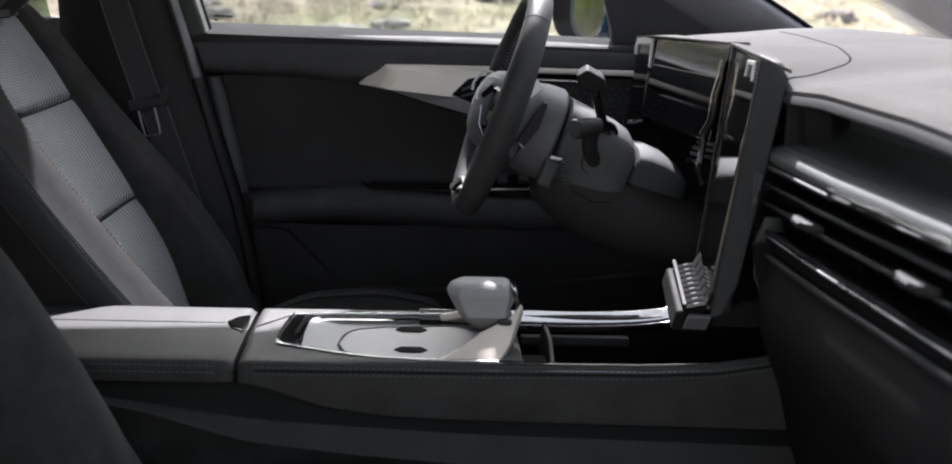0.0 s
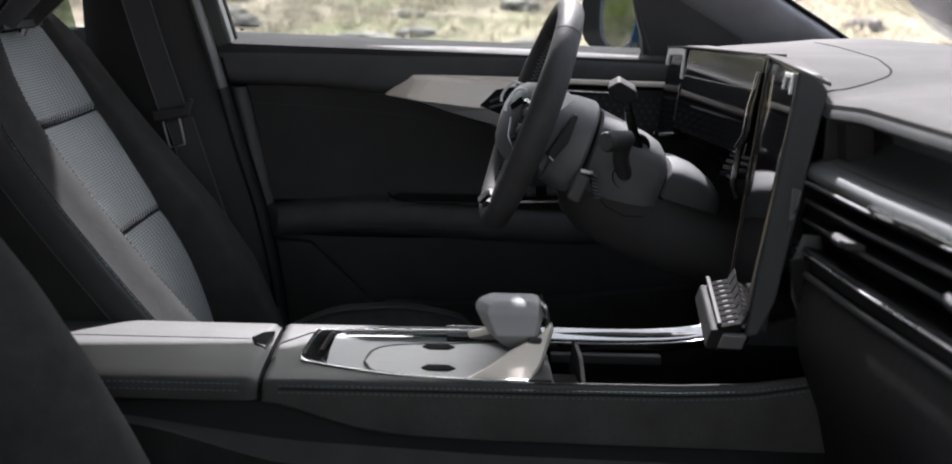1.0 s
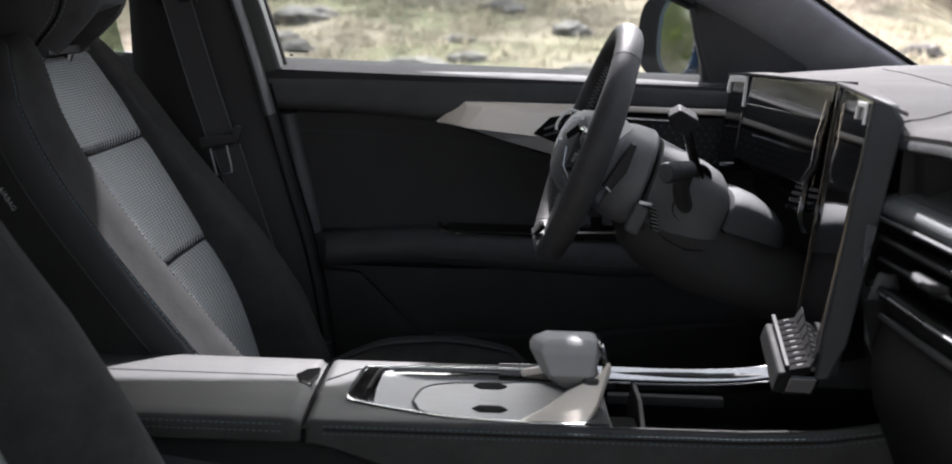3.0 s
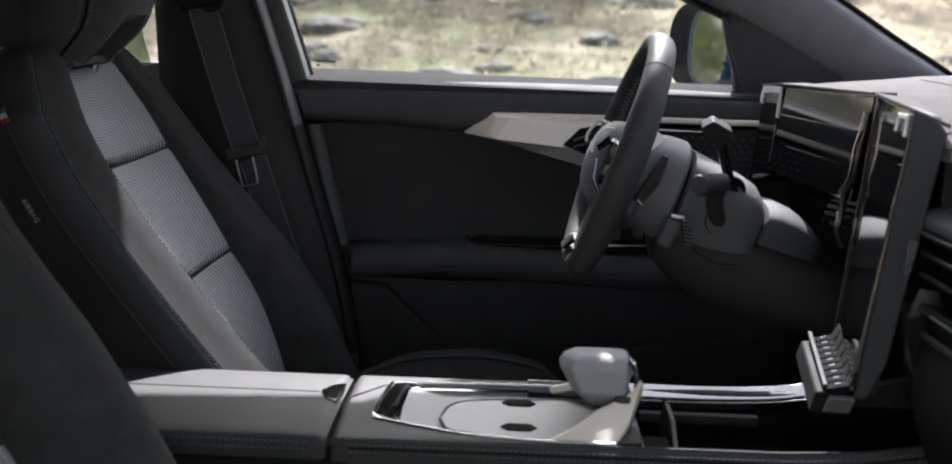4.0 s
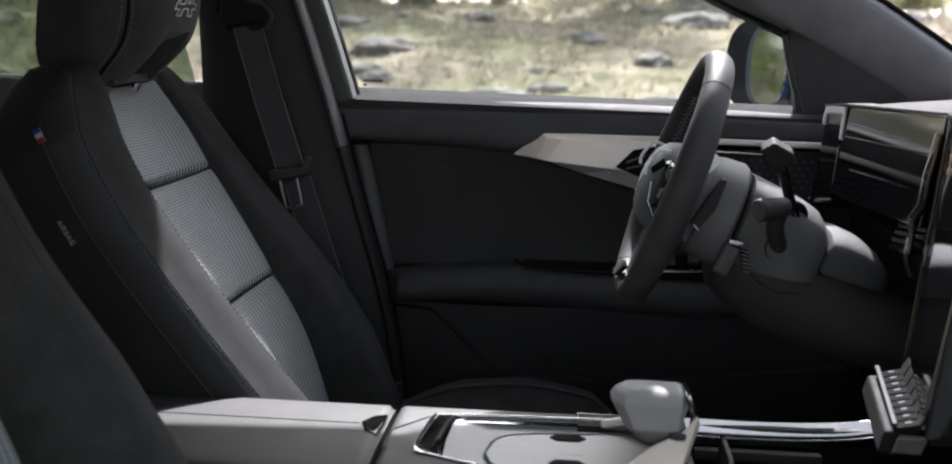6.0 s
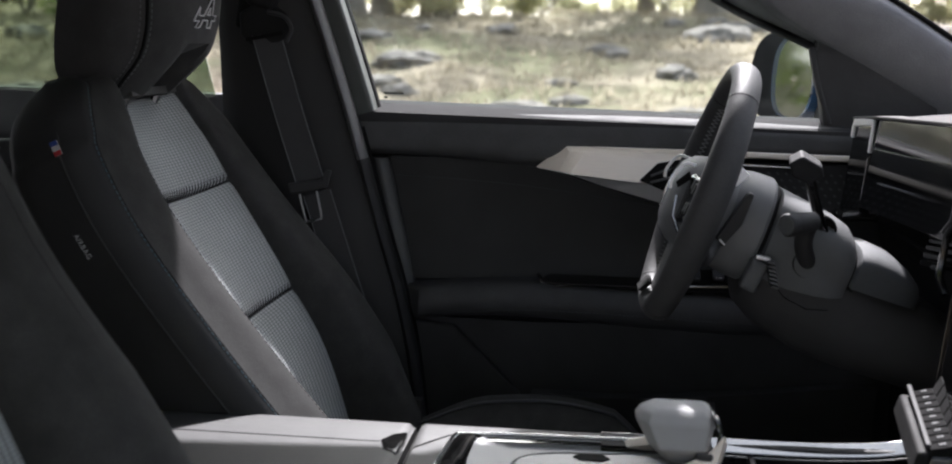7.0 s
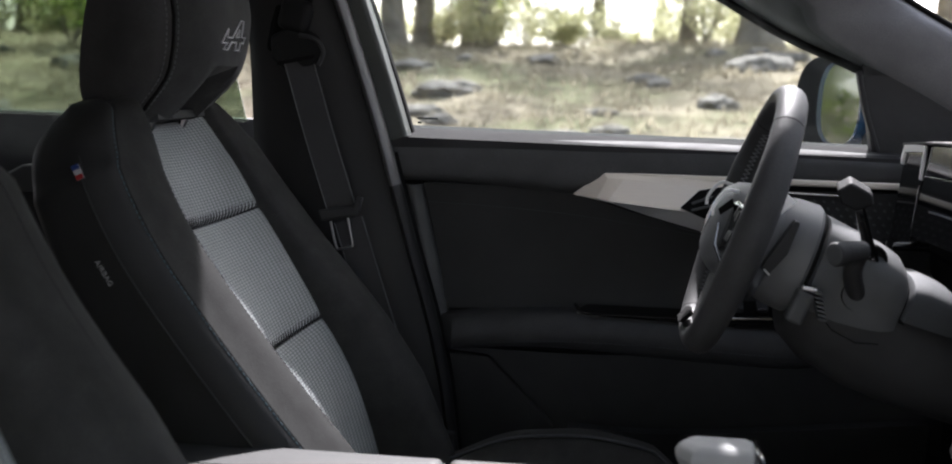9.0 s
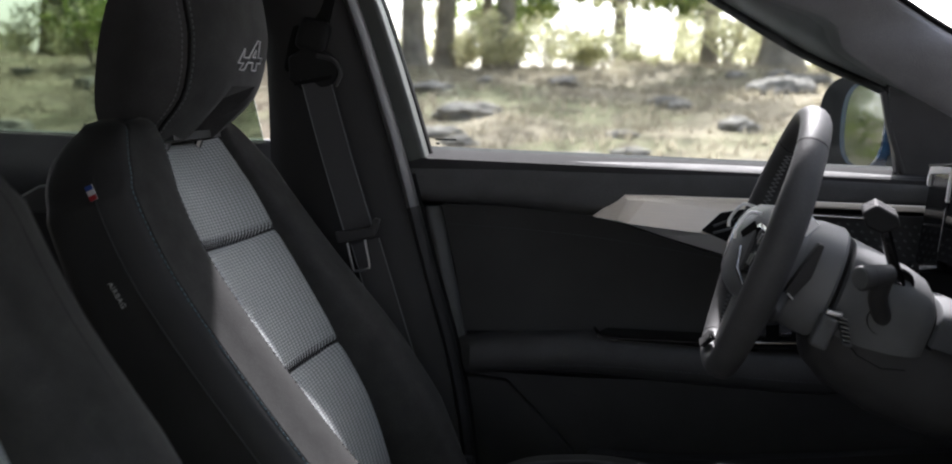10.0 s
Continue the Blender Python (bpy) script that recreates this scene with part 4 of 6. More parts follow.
    for sg in (-1, 1):
        ridge, fall = crest, low
        if marks and sg > 0:
            # the outboard bolster stands higher than the one beside the console
            ridge = spl([(-0.10, 0.100), (0.035, 0.106), (0.071, 0.106), (0.183, 0.086), (0.321, 0.047), (0.425, 0.022), (0.50, 0.008), (0.547, 0.000), (0.562, -0.012)], 40)
            fall = [(u, w - 0.016) for u, w in ridge]

        # suede face of the bolster: a steep wall up from the panel, then a broad top out to the seam
        def inner(s, t):
            u = us[round(s * 35)]
            p, o, h, e, l = (lerp_table(q, u) for q in (half, seam, ridge, fall, lumbar))
            if marks and sg < 0:
                ps = [(p - 0.006, l - 0.044), (p - 0.001, l - 0.016), (p + 0.002, (l + e) * 0.5), (p + 0.005, e + 0.010), (p * .80 + o * .20, e + 0.0165), (p * .50 + o * .50, e + 0.0125), (p * .2 + o * .8, e + 0.0045), (o, e)]
            elif marks:
                ps = [(p - 0.006, l - 0.044), (p, l - 0.014), (p + 0.008, l * 0.7 + h * 0.3), (p * .72 + o * .28, l * 0.2 + h * 0.78), (p * .4 + o * .6, h * 0.985), (o - 0.010, h * 0.97), (o, e)]
            else:
                ps = [(p - 0.004, -0.034), (p + 0.002, -0.014), (p + 0.010, h * 0.30 - 0.004), (p * .7 + o * .3, h * 0.72 + 0.001), (p * .4 + o * .6, h * 0.98 + 0.002), (o - 0.010, h), (o, e)]
            q = spl(ps, 19)[round(t * 18)]
            return at(sg * q[0], u, q[1])
        part("bolster", sheet(inner, 35, 18, 0.6, 0.1, -N * 0.02), SUEDE, seat, "black suede side bolster")

        # flank from the outer seam back to the shell
        def flank(s, t):
            u = us[round(s * 35)]
            o, e, d = (lerp_table(q, u) for q in (seam, fall, deep))
            wide = 0.028 * (1 - 0.3 * smooth(0.50, 0.562, u))
            ps = [(o, e - 0.001), (o + wide * 0.5, e - 0.010), (o + wide * 0.92, e - 0.034), (o + wide, (e + d) / 2 - 0.012), (o + wide * 0.8, d * 0.93), (o - 0.02, d)]
            q = spl(ps, 17)[round(t * 16)]
            return at(sg * q[0], u + 0.013 * smooth(0.46, 0.562, u) * math.sin(math.pi * t) ** 0.6, q[1])
        part("flank", sheet(flank, 35, 16, 0.6, 0.15, -V * sg * 0.015), FLANK, seat, "black leather seat flank")
        seam_a = [at(sg * (lerp_table(seam, u) + 0.003), u, lerp_table(fall, u) - 0.0015) for u in us[1:]]
        part("seam_stitching", dashes(seam_a, 0.0040, 0.003, 0.0007, N * 0.7 + V * sg * 0.7), THREAD, seat, "blue grey seam stitching")
        seam_b = [at(sg * (lerp_table(seam, u) + 0.028 * (1 - 0.3 * smooth(0.50, 0.562, u))), u, lerp_table(fall, u) - 0.036) for u in us[1:]]
        part("seam_cord", tube(seam_b, 0.0014, 6, N), PLASTIC, seat)
        seam_c = [at(sg * (lerp_table(half, u) + 0.001), u, lerp_table(lumbar, u) - 0.013) for u in us[:-1]]
        part("panel_piping", tube(seam_c, 0.0022, 6, N), PLASTIC, seat)
        if not marks and sg > 0:
            edge_line = [at(sg * (lerp_table(half, u) * 0.30 + lerp_table(seam, u) * 0.70), u, lerp_table(ridge, u) * 0.99 + 0.0015) for u in us[:-3]]
            part("bolster_piping", tube(edge_line, 0.0011, 6, N), RUBBER, seat, "black piping along the bolster")
        if marks and sg < 0:
            crown_line = [at(sg * (lerp_table(half, u) * 0.8 + lerp_table(seam, u) * 0.2), u, lerp_table(fall, u) + 0.0169) for u in us[1:-4]]
            part("crest_stitching", dashes(crown_line, 0.0036, 0.0034, 0.0005, N), THREADDARK, seat)

    # back shell and shoulder closing
    def shell(s, t):
        u = us[round(s * 35)]
        o, d = lerp_table(seam, u), lerp_table(deep, u)
        v = (2 * t - 1) * (o - 0.018)
        return at(v, u, d - 0.015 * (1 - (2 * t - 1) ** 2))
    part("back_shell", sheet(shell, 35, 12, thick=N * 0.02), PLASTIC, seat)
    crown = []
    for k in range(9):
        f = k / 8
        v = (2 * f - 1) * 0.13
        c = at(v, 0.508 + 0.012 * abs(2 * f - 1), -0.066)
        crown.append([c + N * (0.036 * math.cos(a)) + U * (0.020 * math.sin(a)) for a in [2 * math.pi * i / 12 for i in range(12)]])
    part("shoulder_roll", loft(crown), SUEDE, seat)
    for sg in (-1, 1):
        part("guide_sleeve", loft([[at(sg * 0.055, 0.515, -0.05) + V * (0.013 * math.cos(a)) + N * (0.011 * math.sin(a)) + U * h for a in [2 * math.pi * i / 10 for i in range(10)]] for h in (0, 0.012)]), GLOVE, seat, "black headrest guide sleeve")

    # headrest
    hc = B + Vector((-0.222, 0, 0.612))
    HU = turn @ Vector((-0.16, 0, 0.987))
    HN = turn @ Vector((0.987, 0, 0.16))
    wide = [(-0.135, 0.092), (-0.12, 0.110), (-0.09, 0.124), (0.0, 0.138), (0.08, 0.138), (0.12, 0.126), (0.14, 0.095)]
    front = [(-0.135, -0.02), (-0.12, 0.0), (-0.09, 0.038), (-0.06, 0.055), (-0.03, 0.064), (0.0, 0.068), (0.07, 0.064), (0.12, 0.05), (0.14, 0.03)]
    back = [(-0.135, -0.07), (-0.12, -0.098), (-0.08, -0.104), (0.0, -0.080), (0.05, -0.058), (0.1, -0.038), (0.14, -0.01)]
    wide = [(h, w * 1.09) for h, w in wide]
    wide, front, back = (spl(q, 40) for q in (wide, front, back))
    hs = np.linspace(-0.135, 0.14, 24)
    for sg in (-1, 1):
        part("headrest_rod", tube([at(sg * 0.055, 0.50, -0.05), hc + V * (sg * 0.055) - HU * 0.115 - HN * 0.03], 0.0055, 8, N), STEEL, seat)

    def hp(v, h, w):
        return hc + V * v + HU * h + HN * w

    def face(s, t):
        h = hs[round(s * 23)]
        v = 2 * t - 1
        w, fr = lerp_table(wide, h), lerp_table(front, h)
        notch = 0.055 * smooth(0.050, 0.040, abs(v * w)) * smooth(-0.080, -0.090, h)
        return hp(v * w * 0.93, h, fr - 0.029 * abs(v) ** 3 - notch)
    head = part("headrest", sheet(face, 23, 28, 0.28, 0.26, -HN * 0.03), SUEDE, seat, "black suede headrest")
    for sg in (-1, 1):
        def cheek(s, t):
            h = hs[round(s * 23)]
            w, fr, bk = (lerp_table(q, h) for q in (wide, front, back))
            q = spl([(w * 0.93, fr - 0.030), (w * 0.985, fr - 0.052), (w * 0.97, (fr + bk) / 2 - 0.02), (w * 0.8, bk)], 11)[round(t * 10)]
            return hp(sg * q[0], h, q[1])
        part("headrest_side", sheet(cheek, 23, 10, thick=-V * sg * 0.012), LEATHER, head, "black leather headrest side")
        part("headrest_seam", tube([hp(sg * lerp_table(wide, h) * 0.93, h, lerp_table(front, h) - 0.028) for h in hs[1:-1]], 0.0022, 6, HN), RUBBER, head)
        for k, dw in ((0.90, 0.0245), (0.955, 0.036)):
            line = [hp(sg * lerp_table(wide, h) * k, h, lerp_table(front, h) - dw) for h in hs[1:-1]]
            part("headrest_stitching", dashes(line, 0.0042, 0.003, 0.0007, HN), GREYPRINT, head)

    def rear(s, t):
        h = hs[round(s * 23)]
        return hp((2 * t - 1) * lerp_table(wide, h) * 0.8, h, lerp_table(back, h))
    part("headrest_back", sheet(rear, 23, 8, thick=HN * 0.01), LEATHER, head)
    part("headrest_top", sheet(lambda s, t: hp((2 * t - 1) * 0.085, 0.138, -0.03 + 0.05 * s), 4, 6, thick=-HU * 0.01), LEATHER, head)
    part("headrest_foot", sheet(lambda s, t: hp((2 * t - 1) * 0.082, -0.133, -0.066 + 0.044 * s), 4, 6, thick=HU * 0.01), LEATHER, head)

    # cushion with raised sides
    cx = np.linspace(0.0, 0.50, 22)

    def cushion(s, t):
        x = cx[round(s * 21)]
        v = 2 * t - 1
        rise = 0.055 * smooth(0.52, 0.78, abs(v)) * (1 - 0.5 * smooth(0.3, 0.5, x)) - 0.075 * smooth(0.88, 1.0, abs(v))
        rise *= 0.25 + 0.75 * smooth(0.08, 0.24, x)
        frontfall = -0.05 * smooth(0.42, 0.50, x)
        return Vector((base[0] - 0.02 + x, base[1], 0.0)) + V * (v * 0.255) + Vector((0, 0, 0.650 + 0.03 * smooth(0.0, 0.4, x) + rise + frontfall))
    part("cushion", sheet(cushion, 21, 30, 0.5, 0.5, (0, 0, -0.12)), SUEDE, seat, "black suede seat cushion")
    arc = [cushion(s, 0.87) + Vector((0, 0, 0.002)) for s in np.linspace(0.05, 0.97, 22)]
    part("cushion_piping", tube(arc, 0.0025, 6), THREADDARK, seat)
    arc2 = [cushion(s, 0.13) + Vector((0, 0, 0.002)) for s in np.linspace(0.05, 0.97, 22)]
    part("cushion_piping", tube(arc2, 0.0025, 6), THREADDARK, seat)
    part("seat_base", block((base[0] + 0.22, base[1], 0.50), (0.46, 0.42, 0.15), 0.02), PLASTIC, seat)
    for dy in (-0.18, 0.18):
        part("seat_rail", block((base[0] + 0.22, base[1] + dy, 0.425), (0.52, 0.03, 0.03), 0.005), STEEL, seat)

    if marks:
        # woven label with three colours in the flank's seam
        sg = side
        u0 = 0.488
        vo = lerp_table(seam, u0 - 0.0085) + 0.0316
        tag = part("side_label", slab([at(sg * vo, u0 + du, -0.036 + dw) for du, dw in ((-0.0085, -0.0045), (0.0085, -0.0045), (0.0085, 0.0045), (-0.0085, 0.0045))], V * sg * 0.001, 0), FLAGWHITE, seat, "small blue, white and red woven label")
        for k, (mt, du) in enumerate(zip((FLAGBLUE, FLAGRED), (0.0057, -0.0057))):
            part("stripe", slab([at(sg * (vo + 0.0012), u0 + du + a, -0.036 + b) for a, b in ((-0.0028, -0.0045), (0.0028, -0.0045), (0.0028, 0.0045), (-0.0028, 0.0045))], V * sg * 0.0006, 0), mt, tag)
        # printed word on the flank, running down the seam
        cu = bpy.data.curves.new("word", "FONT")
        cu.body, cu.size, cu.extrude, cu.align_x, cu.align_y = "AIRBAG", 0.0086, 0.0002, "CENTER", "CENTER"
        cu.space_character = 1.1
        tmp = new("tmp", cu)
        bpy.context.view_layer.update()
        me = bpy.data.meshes.new_from_object(tmp.evaluated_get(bpy.context.evaluated_depsgraph_get()))
        bpy.data.objects.remove(tmp)
        bm = bmesh.new()
        bm.from_mesh(me)
        u1 = 0.375
        o = at(sg * (lerp_table(seam, u1) + 0.0300), u1, -0.056)
        ex = (-U * 0.98 + N * 0.12).normalized()
        ez = V * sg
        ey = ez.cross(ex).normalized()
        m = Matrix((ex, ey, ez)).transposed().to_4x4()
        bmesh.ops.transform(bm, matrix=Matrix.Translation(o) @ m, verts=bm.verts)
        part("printed_word", bm, WHITEPRINT, seat, "pale printed safety word")
        # embroidered mark on the headrest: a plain outline of slanted strokes
        strokes = [[(-0.021, -0.007), (-0.012, 0.008), (-0.013, -0.001), (-0.004, -0.001), (0.010, 0.018), (0.015, 0.018), (0.013, 0.000), (0.021, 0.000), (0.018, -0.006), (0.012, -0.006), (0.011, -0.014), (0.004, -0.014), (0.004, -0.006), (-0.005, -0.006), (-0.010, -0.014), (-0.017, -0.014), (-0.012, -0.007), (-0.021, -0.007)],
                   [(0.002, 0.000), (0.008, 0.008), (0.008, 0.000), (0.002, 0.000)]]
        bm = bmesh.new()
        for st in strokes:
            pts = []
            for a, b in st:
                v, h = a * 2.1, -0.040 + b * 1.15
                w = lerp_table(wide, h)
                pts.append(hp(v, h, lerp_table(front, h) - 0.029 * abs(v / (0.93 * w)) ** 3 + 0.0016))
            sweep(pts, oval(0.0011, 0.0011, 5), HN, bm=bm)
        part("embroidered_mark", bm, FLAGWHITE, head, "small pale embroidered outline mark")
    return seat


build_seat("driver_seat", "black suede sports seat with grey mesh backrest, driver's side", (0.117, 0.36, 0.697), 25.5, 0.0, True)
build_seat("passenger_seat", "black suede sports seat with grey mesh backrest, passenger side", (0.140, -0.428, 0.697), 26.3, 0.0, False, ((-0.1, -0.02), (0.035, -0.012), (0.145, 0.012), (0.25, 0.026), (0.56, 0.03)), 0.032)


# ---- seat belt on the centre pillar ----
def build_belt():
    belt = thing("seat_belt", "black webbing seat belt hanging from the centre pillar", "seat belt", (-0.0025, 0.66, 1.032))
    run = spl([(-0.0347, 0.65, 1.26), (0.0033, 0.638, 1.145), (0.0412, 0.632, 1.036)], 14)
    part("webbing", sweep(run, rrect(0.0016, 0.046, 0.0007, 2), (0.97, 0.15, 0.25)), WEB, belt)
    run2 = spl([(0.0492, 0.645, 1.016), (0.0895, 0.642, 0.8976), (0.1412, 0.642, 0.7431), (0.1757, 0.642, 0.5989)], 14)
    part("webbing", sweep(run2, rrect(0.0016, 0.046, 0.0007, 2), (0.97, 0.15, 0.25)), WEB, belt)
    across = Vector((0.97, 0.15, 0.25)).normalized()
    for line in (run, run2):
        for k in (-1, 1):
            part("webbing_edge", tube([Vector(p) + across * (k * 0.0215) + Vector((0, -0.0014, 0)) for p in line], 0.0009, 5), GREYPRINT, belt, "paler woven edge of the webbing")
    anchor = part("upper_guide", slab([(-0.078, 0.664, 1.290), (-0.076, 0.664, 1.256), (-0.058, 0.664, 1.240), (-0.030, 0.664, 1.238), (-0.006, 0.664, 1.250), (0.004, 0.664, 1.268), (0.000, 0.664, 1.288), (-0.018, 0.664, 1.300), (-0.052, 0.664, 1.304)], (0, -0.016, 0), 0.007, 4), GLOVE, belt, "black rounded upper belt guide")
    part("guide_bolt_cover", block((-0.040, 0.656, 1.322), (0.048, 0.030, 0.050), 0.014, (0, 14, 0), 4), GLOVE, anchor)
    part("guide_ring", sweep(spl([(-0.030, 0.640, 1.292), (-0.004, 0.638, 1.286), (0.008, 0.638, 1.268), (0.000, 0.640, 1.248)], 12), oval(0.0035, 0.0045, 8), (0, 1, 0)), PLASTIC, anchor)
    part("guide_slot", slab([(-0.0646, 0.6435, 1.252), (-0.0071, 0.6435, 1.264), (-0.0071, 0.6435, 1.258), (-0.0646, 0.6435, 1.246)], (0, -0.002, 0), 0.0005), RUBBER, anchor)
    part("height_slider", block((-0.0416, 0.672, 1.371), (0.06, 0.02, 0.22), 0.012, (0, 10, 0), 3), RUBBER, belt)
    tongue = part("tongue", slab([(0.009, 0.624, 1.032), (0.0136, 0.624, 1.015), (0.0711, 0.624, 1.027), (0.078, 0.624, 1.054), (0.0688, 0.624, 1.056), (0.0619, 0.624, 1.04)], (0, -0.010, 0), 0.0035, 3), PLASTIC, belt, "black moulded belt tongue")
    loop = [(0.0274, 0.622, 1.015), (0.0366, 0.622, 0.9779), (0.0424, 0.622, 0.9738), (0.0584, 0.622, 0.9779), (0.0619, 0.622, 0.9831), (0.0539, 0.622, 1.021)]
    part("tongue_loop", sweep(spl(loop, 22), rrect(0.003, 0.006, 0.001), (0, 1, 0)), STEEL, tongue, "bright steel loop")
    lock = thing("belt_buckle", "black seat belt buckle beside the driver's seat", "buckle", (0.2102, 0.64, 0.6401))
    part("lock_body", block((0.2102, 0.642, 0.6658), (0.03, 0.022, 0.06), 0.005), PLASTIC, lock)
    part("lock_stem", tube([(0.2102, 0.642, 0.6401), (0.216, 0.65, 0.5165)], 0.008), PLASTIC, lock)


build_belt()


# ---- centre console ----
def top_z(x):
    return lerp_table([(-0.6, 0.822), (0.30, 0.8235), (0.60, 0.825), (0.76, 0.826), (0.84, 0.830), (0.90, 0.840), (0.98, 0.858)], x)


CON = thing("centre_console", "charcoal leather centre console with blue grey double stitching", "console", (0.4, 0, 0.42))
PAD_FOOT = [(0.298, 0.793), (0.322, 0.790), (0.36, 0.777), (0.398, 0.766), (0.45, 0.759), (0.55, 0.755), (0.90, 0.750), (1.0, 0.75)]
NEAR_IN = [(0.296, -0.030), (0.330, -0.044), (0.365, -0.063), (0.437, -0.0915), (0.51, -0.1025), (0.60, -0.1055), (1.0, -0.1055)]
FAR_IN = [(0.296, 0.020), (0.335, 0.076), (0.40, 0.084), (0.60, 0.092), (1.0, 0.095)]
HALF = 0.116


def build_armrest():
    lid = thing("armrest_lid", "padded charcoal leather armrest lid with blue grey double stitching", "armrest", (0.05, 0, 0.79))
    rings = []
    for x in np.concatenate([np.linspace(-0.42, 0.262, 22), [0.276, 0.283, 0.288, 0.2905]]):
        z = top_z(x)
        e = 0.004 * smooth(0.281, 0.289, x) ** 2
        half = [(-HALF + 0.006 + e, 0.793 + e), (-HALF - 0.0005 + e, 0.799), (-HALF - 0.001 + e, z - 0.012), (-HALF + 0.002 + e, z - 0.0045 - e), (-HALF + 0.008 + e, z - 0.0005 - e), (-0.09, z + 0.0015 - e), (-0.05, z + 0.003 - e), (0, z + 0.0035 - e)]
        rings.append([(x, y, zz) for y, zz in half] + [(x, -y, zz) for y, zz in half[-2::-1]])
    part("lid_pad", loft(rings), PAD, lid, "padded charcoal leather")
    part("lid_seam", tube([(x, 0.026, top_z(x) + 0.0026) for x in np.linspace(-0.40, 0.262, 20)], 0.0014, 6), RUBBER, lid)
    latch = [(0.262, 0.030), (0.272, 0.052), (0.288, 0.062), (0.2895, 0.030), (0.286, -0.012), (0.270, 0.000)]
    part("lid_latch", slab([(x, y, 0.8285) for x, y in latch], (0, 0, -0.016), 0.004, 3), GLOSS, lid, "glossy black latch")
    for sg in (-1, 1):
        for z0 in (-0.0055, -0.0135):
            row = [(x, sg * (HALF + 0.0012), top_z(x) + z0) for x in np.linspace(-0.42, 0.276, 26)]
            part("lid_stitching", dashes(row, 0.0038, 0.0028, 0.00045, (0, sg, 0)), THREAD, lid)


def build_console():
    xs = np.concatenate([[0.2965, 0.300, 0.306], np.linspace(0.315, 0.98, 40)])
    for sg, table in ((-1, NEAR_IN), (1, FAR_IN)):
        rings = []
        for x in xs:
            z = top_z(x)
            e = 0.003 * smooth(0.302, 0.296, x) ** 2
            i = abs(lerp_table(table, x))
            foot = lerp_table(PAD_FOOT, x)
            mid = (i + HALF) / 2
            rings.append([(x, sg * i, z - 0.06), (x, sg * i, z - 0.002 - e), (x, sg * min(i + 0.002, HALF - 0.009), z - 0.0002 - e), (x, sg * max(mid, HALF - 0.03), z + 0.0004 - e), (x, sg * (HALF - 0.006), z - 0.0008 - e), (x, sg * (HALF - 0.0015 - e), z - 0.004 - e), (x, sg * (HALF + 0.0005 - e), z - 0.009), (x, sg * (HALF + 0.001 - e), z - 0.02), (x, sg * (HALF + 0.001), foot + 0.006), (x, sg * (HALF - 0.004), foot)])
        part("side_pad", loft(rings), PAD, CON, "charcoal leather side pad")
        for z0 in (-0.0062, -0.0145):
            row = [(x, sg * (HALF + 0.0014), top_z(x) + z0) for x in xs[3:-3]]
            part("pad_stitching", dashes(row, 0.0038, 0.0028, 0.00045, (0, sg, 0)), THREAD, CON)
        groove = [(x, sg * (HALF + 0.0010), top_z(x) - 0.0104) for x in xs[3:-3]]
        part("pad_groove", tube(groove, 0.0011, 5, (0, sg, 0)), RUBBER, CON)
    part("bridge_pad", slab([(0.2975, -0.052, 0.8215), (0.345, -0.052, 0.8225), (0.345, 0.080, 0.8225), (0.2975, 0.080, 0.8215)], (0, 0, -0.03), 0.003), PAD, CON, "charcoal leather bridge")

    part("hinge_block", block((0.2937, 0, 0.790), (0.005, 0.222, 0.044), 0.001), RUBBER, CON)
    # lower flanks: dark side, lighter wedge and carpeted base
    for sg in (-1, 1):
        upper = [(-0.42, 0.79), (0.15, 0.785), (0.20, 0.778), (0.325, 0.760), (0.55, 0.748), (0.95, 0.738), (1.05, 0.735)]
        lower = [(-0.42, 0.788), (0.15, 0.783), (0.192, 0.775), (0.305, 0.742), (0.42, 0.728), (0.55, 0.718), (0.95, 0.700), (1.05, 0.696)]

        def under(s, t):
            x = -0.42 + 1.42 * s
            z0 = 0.797 if x < 0.298 else lerp_table(PAD_FOOT, x) + 0.004
            z1 = min(lerp_table(upper, x), z0 - 0.002)
            return Vector((x, sg * (HALF - 0.004 + 0.020 * t), z0 + (z1 - z0) * t))
        part("flank_upper", sheet(under, 40, 6, thick=(0, -sg * 0.02, 0)), GLOVE, CON)

        def band(s, t):
            x = -0.10 + 1.10 * s
            z0, z1 = lerp_table(upper, x), lerp_table(lower, x)
            return Vector((x, sg * (HALF + 0.016 + 0.016 * t), z0 + (z1 - z0) * t))
        part("flank_band", sheet(band, 40, 5, thick=(0, -sg * 0.02, 0)), PLASTIC, CON, "dark grey sloping wedge")

        def base(s, t):
            x = -0.42 + 1.42 * s
            z1 = lerp_table(lower, x)
            return Vector((x, sg * (HALF + 0.030 + 0.012 * t), z1 - (z1 - 0.40) * t))
        part("flank_base", sheet(base, 24, 8, thick=(0, -sg * 0.02, 0)), CARPET, CON)

    # bowl of the tray, its mat and pads
    outer = [(0.362, -0.0615), (0.40, -0.078), (0.437, -0.0905), (0.51, -0.1015), (0.62, -0.1045), (0.62, 0.091), (0.51, 0.087), (0.41, 0.083), (0.372, 0.079), (0.362, 0.066), (0.360, 0.0)]
    cx, cy = 0.52, -0.004

    def shrink(k, dx):
        return [(cx + (x - cx) * k + dx * max(0, (0.45 - x) / 0.09), cy + (y - cy) * k) for x, y in outer]
